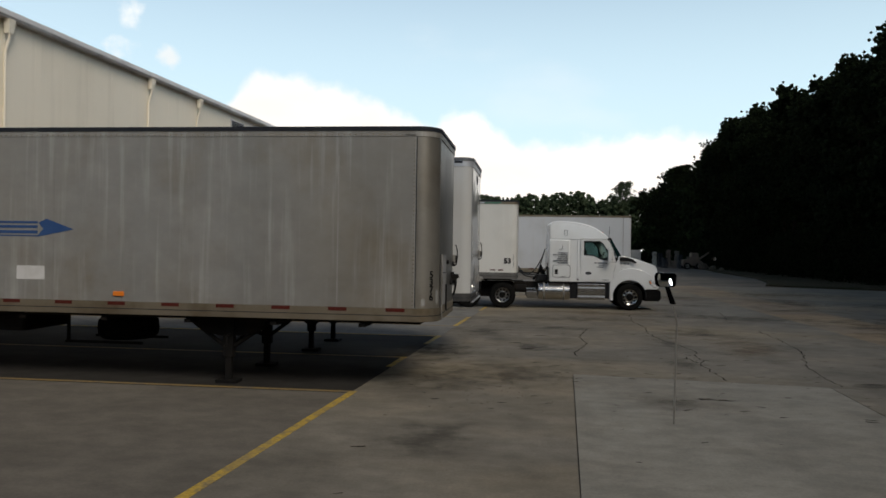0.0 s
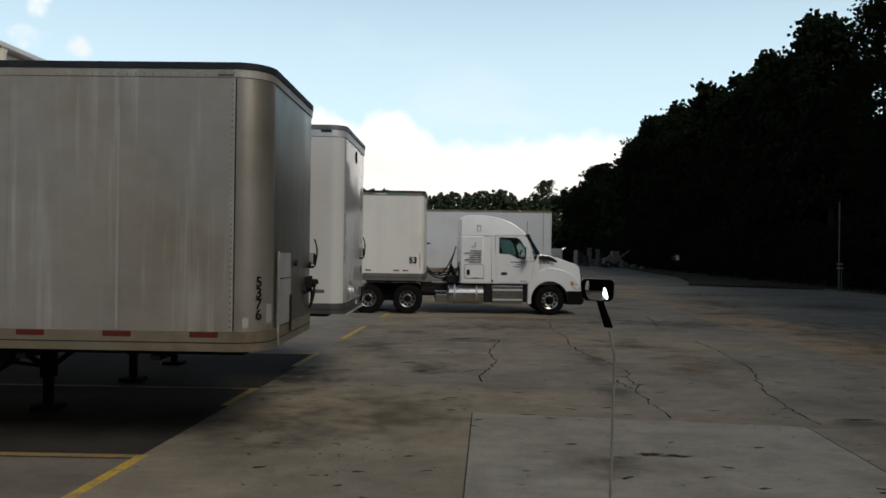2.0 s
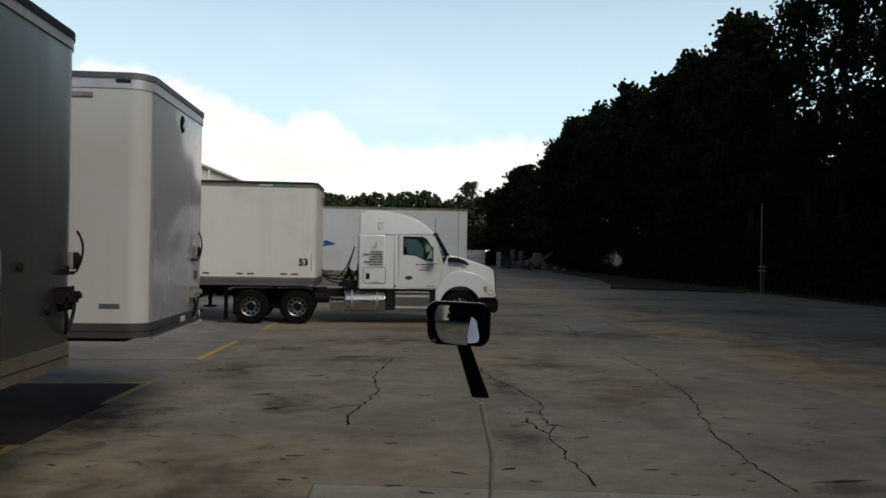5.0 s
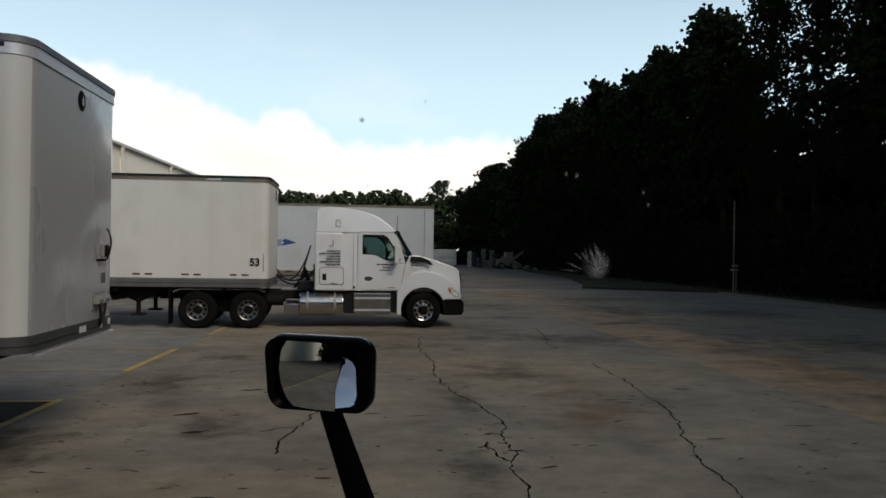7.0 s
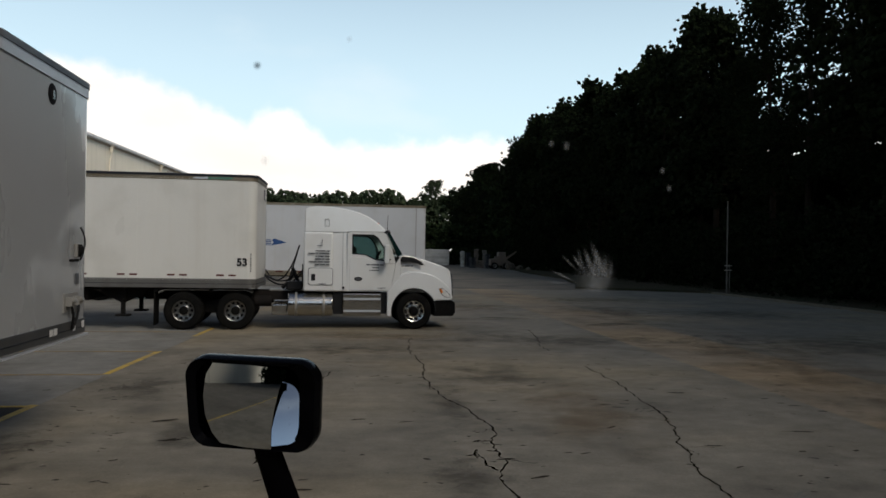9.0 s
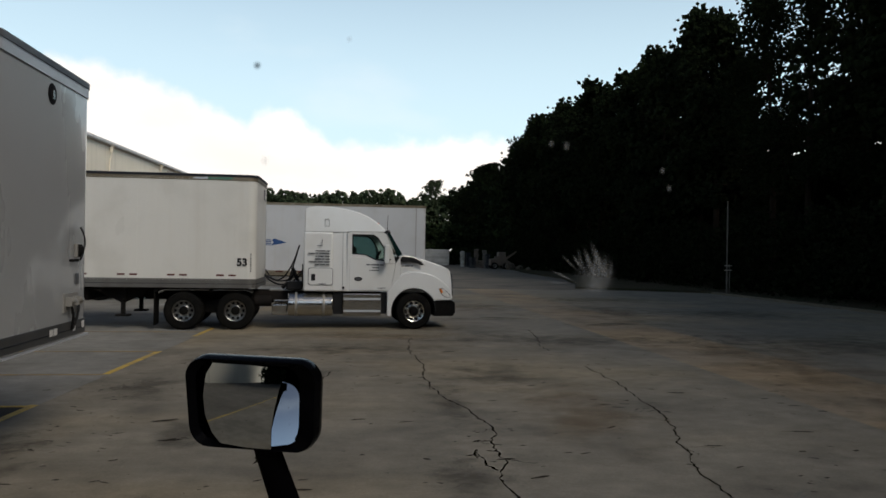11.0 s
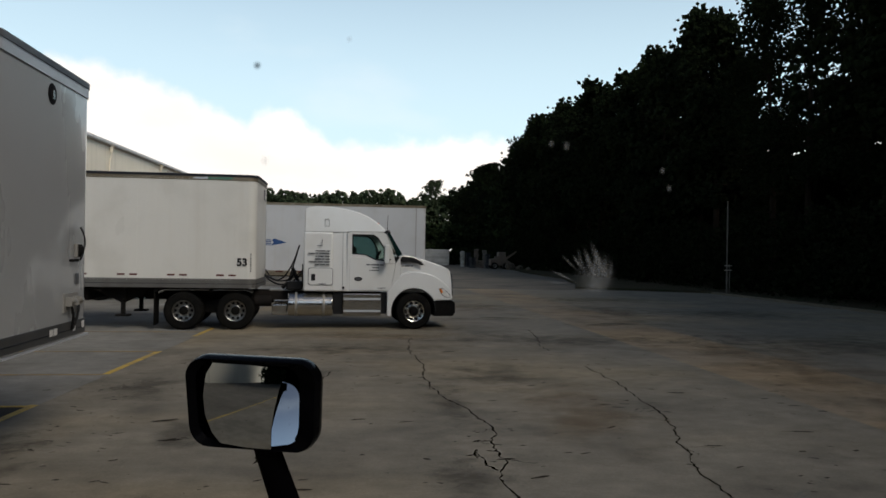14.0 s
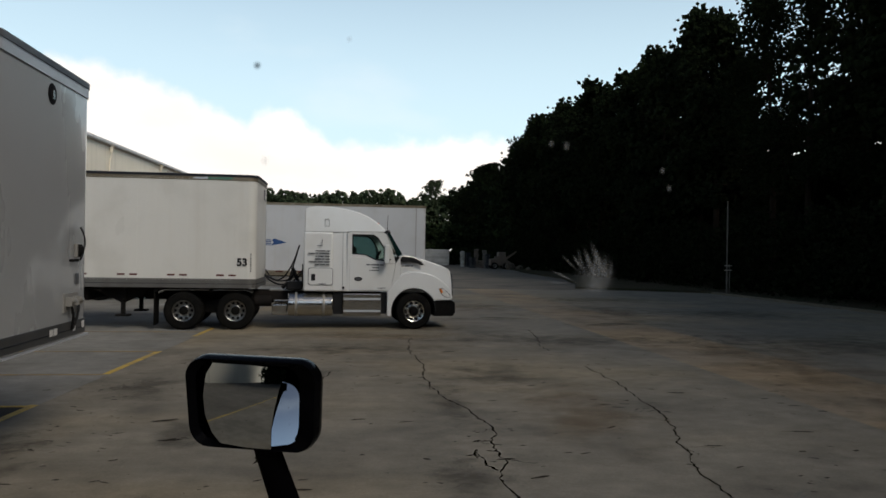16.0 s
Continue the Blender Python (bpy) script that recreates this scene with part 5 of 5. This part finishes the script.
part("lift_arm", prism([(-0.9, 1.5), (-0.8, 1.75), (0.6, 1.5), (2.1, 2.5), (2.2, 2.3), (0.7, 1.2)], -0.85, -0.72), "rust", ldr)
part("bucket", prism([(1.5, 0.1), (1.5, 0.8), (1.7, 0.85), (2.3, 0.15), (2.2, 0.05)], -0.9, 0.9), "rust", ldr)
for x in (-0.8, 0.8):
    for s in (-1, 1):
        wheel(ldr, x, s * 0.95, 0.45, 0.45, 0.3, s)
boulder_rng = random.Random(3)
for x, y, r in ((23.2, 104, 0.6), (24.6, 100, 0.5), (22.9, 98.5, 0.4)):
    bm = bmesh.new()
    bmesh.ops.create_icosphere(bm, subdivisions=2, radius=r)
    for v in bm.verts:
        v.co *= boulder_rng.uniform(0.8, 1.1)
        v.co.z = max(-0.2 * r, v.co.z * 0.7)
    tagged(part("boulder", bm, "kerb", at=pose(x, y, 0.1 + 0.2 * r)), "dusty grey boulder lying on the verge", "boulder", "boulders by the verge")


# ---- trees ----
def core_mesh():
    v = np.array([(1, 0, 0), (-1, 0, 0), (0, 1, 0), (0, -1, 0), (0, 0, 1), (0, 0, -1)], float)
    f = np.array([(0, 2, 4), (2, 1, 4), (1, 3, 4), (3, 0, 4), (2, 0, 5), (1, 2, 5), (3, 1, 5), (0, 3, 5)])
    return v, f


CORE_V, CORE_F = core_mesh()


def leaf_cloud(name, centres, radii, per, size, aspect, mat, parent, rng, kind="", core=0.0):
    """Ragged dense tufts with many small separate blades round them, as one mesh."""
    solid_v, solid_f = np.zeros((0, 3)), []
    if core:
        lumps = []
        for k, (cc, rr) in enumerate(zip(centres, radii)):
            turn = np.linalg.qr(rng.normal(size=(3, 3)))[0]
            lumps.append(np.array(cc) + (CORE_V * rng.uniform(0.65, 1.30, (len(CORE_V), 1))) @ turn * rr * core)
            solid_f += (CORE_F + k * len(CORE_V)).tolist()
        solid_v = np.concatenate(lumps)
    c = np.repeat(np.array(centres), per, axis=0)
    rad = np.repeat(np.array(radii), per)
    n = len(c)
    d = rng.normal(size=(n, 3))
    d /= np.linalg.norm(d, axis=1)[:, None]
    p = c + d * (rad * rng.uniform(0.25, 1.0, n))[:, None] * np.array([1, 1, 0.75])
    u = d + rng.normal(scale=0.7, size=(n, 3))
    u /= np.linalg.norm(u, axis=1)[:, None]
    w = np.cross(u, rng.normal(size=(n, 3)))
    w /= np.linalg.norm(w, axis=1)[:, None] + 1e-9
    ln = size * rng.uniform(0.6, 1.3, n)[:, None]
    a, b = u * ln * 0.5, w * ln * 0.5 * aspect
    quad = np.stack([p - a, p + b, p + a, p - b], axis=1).reshape(-1, 3)
    me = bpy.data.meshes.new(name)
    me.from_pydata(np.concatenate([solid_v, quad]).tolist(), [], solid_f + (np.arange(4 * n) + len(solid_v)).reshape(n, 4).tolist())
    me.materials.append(M[mat])
    ob = new(name, me)
    ob.parent = parent
    if kind:
        tagged(ob, kind=kind)
    return ob


def pine(height, spread, seed, crown_from=0.3, clumps=260, mat="needles", label="tall dark pine with an open ragged crown", per=2, blade=0.20, aspect=0.22, core=1.0, tufts=18, small=0.8):
    rng = np.random.default_rng(seed)
    t = thing("pine_tree" if mat == "needles" else "broadleaf_tree", label, "tree", group="trees along the yard")
    bm = bmesh.new()
    bend = rng.uniform(-0.5, 0.5, 2)
    pts = [Vector((bend[0] * (k / 6) ** 2, bend[1] * (k / 6) ** 2, height * 0.97 * k / 6)) for k in range(7)]
    r0 = height * 0.014
    for k in range(6):
        rod(pts[k], pts[k + 1], r0 * (1 - k / 6.6), r0 * (1 - (k + 1) / 6.6), 8, bm, caps=False)
    limb = bm
    centres, radii = [], []
    n_limbs = int(clumps / 6)
    for i in range(n_limbs):
        f = crown_from + (1 - crown_from) * ((i + rng.uniform(0, 1)) / n_limbs)
        shape = math.sin(math.pi * min(1, 0.22 + 0.78 * (f - crown_from) / (1 - crown_from))) ** 0.7
        reach = spread * (0.25 + 0.75 * shape) * rng.uniform(0.45, 1.15)
        az = rng.uniform(0, math.tau)
        base = Vector((bend[0] * f * f, bend[1] * f * f, height * 0.97 * f))
        tip = base + Vector((math.cos(az) * reach, math.sin(az) * reach, reach * rng.uniform(0.05, 0.45)))
        rod(base, tip, 0.05 * (1.3 - f), 0.012, 4, limb, caps=False)
        for j in range(6):
            k = rng.uniform(0.35, 1.08)
            q = base.lerp(tip, k)
            centres.append((q.x + rng.normal(0, 0.35), q.y + rng.normal(0, 0.35), q.z + rng.normal(0.1, 0.3)))
            radii.append(rng.uniform(0.32, 0.72))
    for j in range(8):
        centres.append((bend[0] + rng.normal(0, 0.3), bend[1] + rng.normal(0, 0.3), height * rng.uniform(0.93, 1.0)))
        radii.append(0.45)
    part("trunk", limb, "bark", t, smooth=True)
    if tufts > 1:
        near, size = [], []
        for cc, rr in zip(centres, radii):
            for j in range(tufts):
                near.append(tuple(np.array(cc) + rng.normal(0, 0.60 * rr, 3) * np.array([1, 1, 0.8])))
                size.append(small * rng.uniform(0.13, 0.27))
        centres, radii = near, size
    leaf_cloud("crown", centres, radii, per, blade, aspect, mat, t, rng, core=core)
    return t


tree_rng = random.Random(21)
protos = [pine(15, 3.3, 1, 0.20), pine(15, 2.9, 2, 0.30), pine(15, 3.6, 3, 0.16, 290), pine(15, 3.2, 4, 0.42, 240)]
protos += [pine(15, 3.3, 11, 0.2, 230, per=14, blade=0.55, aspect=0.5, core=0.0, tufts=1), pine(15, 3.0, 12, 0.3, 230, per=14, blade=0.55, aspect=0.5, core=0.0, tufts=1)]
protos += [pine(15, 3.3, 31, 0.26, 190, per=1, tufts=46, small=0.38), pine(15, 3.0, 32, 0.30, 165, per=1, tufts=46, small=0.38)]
used = [False] * 8


def plant(kind, x, y, h, z=0.1):
    s = h / 15
    m = pose(x, y, z, 0, 0, tree_rng.uniform(0, 360))
    if not used[kind]:
        used[kind] = True
        protos[kind].matrix_basis = m @ Matrix.Diagonal((s, s, s, 1))
    else:
        ob = copy_thing(protos[kind], m)
        ob.scale = (s, s, s)


def tree_height(y):
    """Height of the wood's edge along the drive."""
    # unseen trees below y 38 raised to 28 m to block the sun
    return float(np.interp(y, (-30, 26, 38, 57, 62, 66, 73, 85, 100, 110, 121, 140, 190), (28, 28, 20.0, 19.0, 19.8, 18.2, 19.2, 18.9, 20.1, 20.6, 19.2, 18.0, 17.3)))


y = -24.0
while y < 188:
    for row, x0 in enumerate((26.3, 31.0, 37.0) if y < 128 else (26.3,)):
        kind = 6 + tree_rng.randrange(2) if row == 0 and 40 < y < 57 else tree_rng.randrange(4) if row == 0 and 26 < y < 112 else 4 + tree_rng.randrange(2)
        plant(kind, x0 + tree_rng.uniform(-0.8, 0.8), y + tree_rng.uniform(-1.5, 1.5), (13.0 if row and 38 < y < 92 else tree_height(y)) * tree_rng.uniform(0.90, 0.995))
    y += 4.6 if y > 10 else 7.0
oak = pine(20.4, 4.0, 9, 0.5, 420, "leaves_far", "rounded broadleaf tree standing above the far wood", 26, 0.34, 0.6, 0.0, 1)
oak.matrix_basis = pose(22.0, 201, -0.02)

# understorey and deep wood as one mass each
shrub_rng = np.random.default_rng(8)


def thicket(name, label, n, xr, yr, zr, radius, per, size, mat="leaves"):
    c = np.stack([shrub_rng.uniform(*xr, n), shrub_rng.uniform(*yr, n), zr[0] + (zr[1] - zr[0]) * shrub_rng.uniform(0, 1, n) ** 1.15], axis=1)
    ob = leaf_cloud(name, c, shrub_rng.uniform(0.7, 1.2, n) * radius, per, size, 0.6, mat, None, shrub_rng)
    return tagged(ob, label, "undergrowth", kind="stuff")


# undergrowth and deep wood take the near-black needles in place of shade
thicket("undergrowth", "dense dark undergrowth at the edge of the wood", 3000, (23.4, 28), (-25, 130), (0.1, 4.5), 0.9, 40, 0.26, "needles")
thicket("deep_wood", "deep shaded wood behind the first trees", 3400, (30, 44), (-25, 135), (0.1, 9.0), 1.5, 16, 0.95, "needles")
far_c, far_r = [], []
for x in np.arange(-95, 62, 1.15):
    top = 16.6 + 0.7 * math.sin(0.21 * x) + shrub_rng.uniform(-1.1, 0.7)
    cx, cy, wide = x + shrub_rng.uniform(-0.8, 0.8), 200 + shrub_rng.uniform(-2, 2), shrub_rng.uniform(1.5, 2.6)
    for k in range(40):
        u, a = shrub_rng.uniform(0, 1) ** 0.7, shrub_rng.uniform(0, math.tau)
        far_c.append((cx + wide * u * math.cos(a), cy + wide * u * math.sin(a), top - 1.0 * wide * u * u - shrub_rng.uniform(0, 1) ** 1.6 * 7.0))
        far_r.append(shrub_rng.uniform(0.45, 0.8))
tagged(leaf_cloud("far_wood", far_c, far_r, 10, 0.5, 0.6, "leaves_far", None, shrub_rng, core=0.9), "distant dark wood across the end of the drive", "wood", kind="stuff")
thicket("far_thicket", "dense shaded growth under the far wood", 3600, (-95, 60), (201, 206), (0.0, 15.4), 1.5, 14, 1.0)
thicket("far_brush", "low dark brush under the far wood", 520, (4, 27), (138.5, 143), (0.0, 6.5), 1.3, 18, 0.8)
thicket("corner_wood", "dark wood where the drive bends away", 2200, (24, 40), (112, 143), (0.0, 13.5), 1.4, 18, 0.8)
# unseen mass added behind the yard to hold low skylight off the ground
thicket("unseen_rear_wood", "unseen wood added behind the yard to block low light", 3400, (-17, 40), (-31, -24), (0.0, 16.5), 1.7, 14, 1.2)


# ---- fender mirror, standing where it is seen longest ----
def fender_mirror(m):
    t = thing("fender_mirror", "black convex fender mirror on a curved black arm", "mirror", m)
    w, h, d = 0.134, 0.090, 0.060

    def rounded(sx, sz, r, y, n=6):
        pts = []
        for cx, cz, a0 in ((sx - r, sz - r, 0), (-sx + r, sz - r, 90), (-sx + r, -sz + r, 180), (sx - r, -sz + r, 270)):
            for k in range(n + 1):
                a = radians(a0 + 90 * k / n)
                x, z = cx + r * math.cos(a), cz + r * math.sin(a)
                x *= 1 - 0.10 * max(0, -z / sz) * (1 if x < 0 else 0.25)
                pts.append((x, y, z))
        return pts

    bm = bmesh.new()
    loops = [[bm.verts.new(p) for p in rounded(*q)] for q in ((w - 0.022, h - 0.014, 0.035, 0.008), (w - 0.006, h - 0.004, 0.036, -0.004), (w, h, 0.044, 0.010), (w, h, 0.044, 0.030), (w - 0.012, h - 0.010, 0.044, d), (w - 0.05, h - 0.04, 0.03, d + 0.018))]
    for a, b in zip(loops, loops[1:]):
        for k in range(len(a)):
            bm.faces.new((a[k], b[k], b[(k + 1) % len(a)], a[(k + 1) % len(a)]))
    bm.faces.new(loops[-1])
    for v in loops[0]:
        v.co.x = v.co.x * 0.93 - 0.009
    bmesh.ops.recalc_face_normals(bm, faces=bm.faces)
    part("shell", bm, "mirror_shell", t, smooth=True)
    # convex pane with a cut lower corner; added sky-tilted strip mimics the hood's reflection
    def fan(edge, bulge):
        bm = bmesh.new()
        edge = [Vector(p) for p in edge]
        mid = sum(edge, Vector((0, 0))) / len(edge)
        rim = [p.lerp(q, k / 6) for p, q in zip(edge, edge[1:] + edge[:1]) for k in range(6)]
        rings = [[bm.verts.new((v.x, bulge * v.length_squared, v.y)) for v in (mid.lerp(p, i / 10) for p in rim)] for i in range(1, 11)]
        hub = bm.verts.new((mid.x, bulge * mid.length_squared, mid.y))
        for k in range(len(rim)):
            bm.faces.new((hub, rings[0][k], rings[0][(k + 1) % len(rim)]))
            for r_in, r_out in zip(rings, rings[1:]):
                bm.faces.new((r_in[k], r_out[k], r_out[(k + 1) % len(rim)], r_in[(k + 1) % len(rim)]))
        bmesh.ops.recalc_face_normals(bm, faces=bm.faces)
        return bm

    part("mirror_pane", fan([(-0.071, 0.076), (0.007, 0.076), (0.076, 0.071), (0.076, 0.054), (0.071, 0.053), (0.065, 0.033), (0.057, -0.008), (0.052, -0.045), (0.052, -0.083),
                             (0.007, -0.082), (-0.048, -0.077), (-0.066, -0.058), (-0.081, -0.024), (-0.087, 0.012), (-0.083, 0.054)], 0.75), "mirror", t, "convex mirror glass", smooth=True, at=pose(-0.009, -0.003, 0, -5, 0, 0))
    part("hood_reflection_strip", fan([(0.072, 0.058), (0.097, 0.057), (0.103, 0.006), (0.104, -0.044), (0.100, -0.072), (0.089, -0.079), (0.054, -0.083), (0.053, -0.045), (0.058, -0.008), (0.066, 0.033)], 0.3),
         "mirror_pale", t, "added mirror strip giving the hood's pale reflection", smooth=True, at=pose(-0.015, 0.012, 0, -28, 0, 14))
    # arm that leans outwards to its foot
    bm = bmesh.new()
    prev = None
    for k in range(4):
        dz = 1.84 * k / 24
        cx, cz = 0.017 + 0.36 * min(dz, 0.45), -h + 0.015 - dz
        hw = 0.028 + 0.010 * min(1, dz / 0.25)
        ring = [bm.verts.new((cx + hw * math.cos(a), 0.03 + 0.016 * math.sin(a), cz)) for a in [q * math.tau / 12 for q in range(12)]]
        if prev:
            for q in range(12):
                bm.faces.new((prev[q], prev[(q + 1) % 12], ring[(q + 1) % 12], ring[q]))
        prev = ring
    part("arm", bm, "mirror_shell", t, smooth=True)
    part("stand", tube([(0.105, 0.03, -h - 0.24), (0.155, 0.03, -h - 0.45), (0.155, 0.03, -1.845)], 0.011, 8), "rail_grey", t, "slim grey stand")
    return t


fender_mirror(pose(1.064, 9.600, 1.853, 5, 1.2, -14))


# ---- dried marks on the cab's windscreen, where it stands longest ----
def windscreen_marks(m):
    t = thing("windscreen_splash", "dried pale splash with streaks on the windscreen", "splash mark", m)

    def oval(name, mat, x, z, rx, rz, turn=0.0):
        bm = bmesh.new()
        rim = [bm.verts.new((rx * math.cos(k * math.tau / 28), 0, rz * math.sin(k * math.tau / 28))) for k in range(28)]
        bm.faces.new(rim)
        oval.count += 1
        return part(name, bm, mat, t, at=pose(x, -0.0002 * oval.count, z, 0, turn, 0))

    oval.count = 0

    def streak(x0, z0, x1, z1, w, mat="splash_thick"):
        long = math.hypot(x1 - x0, z1 - z0)
        return oval("streak", mat, (x0 + x1) / 2, (z0 + z1) / 2, w, long * 0.62, math.degrees(math.atan2(x1 - x0, z1 - z0)))

    oval("film", "splash", 0.1435, -0.024, 0.026, 0.021)
    oval("film", "splash", 0.150, -0.018, 0.019, 0.024)
    oval("film", "splash", 0.146, -0.032, 0.020, 0.012)
    for q in ((0.1545, -0.0225, 0.1394, 0.0115, 0.0050), (0.1435, -0.022, 0.1325, 0.0068, 0.0036), (0.1345, -0.022, 0.1262, 0.0055, 0.0032, "splash"), (0.132, -0.016, 0.1216, -0.0013, 0.0026),
              (0.129, -0.019, 0.1099, -0.0012, 0.0022, "splash"), (0.127, -0.0285, 0.0987, -0.0166, 0.0018), (0.157, -0.030, 0.1520, -0.0006, 0.0040, "splash"), (0.159, -0.028, 0.1600, -0.0060, 0.0030, "splash"),
              (0.142, -0.032, 0.1440, 0.0030, 0.0030, "splash"), (0.122, -0.030, 0.090, -0.0285, 0.0020, "splash")):
        streak(*q)
    for x, z, r in ((-0.1946, 0.1745, 0.0062), (-0.1048, 0.203, 0.0050)):
        oval("speck", "speck" if x < -0.15 else "splash_thick", x, z, r, r)
    for x, z, r in ((0.207, 0.084, 0.0045), (0.214, 0.067, 0.0045), (0.112, 0.105, 0.006), (0.097, 0.107, 0.005), (-0.184, 0.081, 0.007)):
        oval("speck", "splash_thick", x, z, r * 0.8, r * 1.1)
    for r, w in ((0.013, 0.0016), (0.0085, 0.0014)):
        bm = bmesh.new()
        pair = None
        for k in range(12):
            a = radians(60 + 13 * k)
            now = [bm.verts.new((0.363 + q * 1.2 * math.cos(a), 0, -0.239 + q * math.sin(a))) for q in (r - w, r + w)]
            if pair:
                bm.faces.new((pair[0], pair[1], now[1], now[0]))
            pair = now
        part("ring_mark", bm, "ring_smear", t)
    return t


windscreen_marks(pose(1.247, 8.115, 2.151, 0.23, 0.94, -7.04) @ pose(0.006, 0.75, 0))
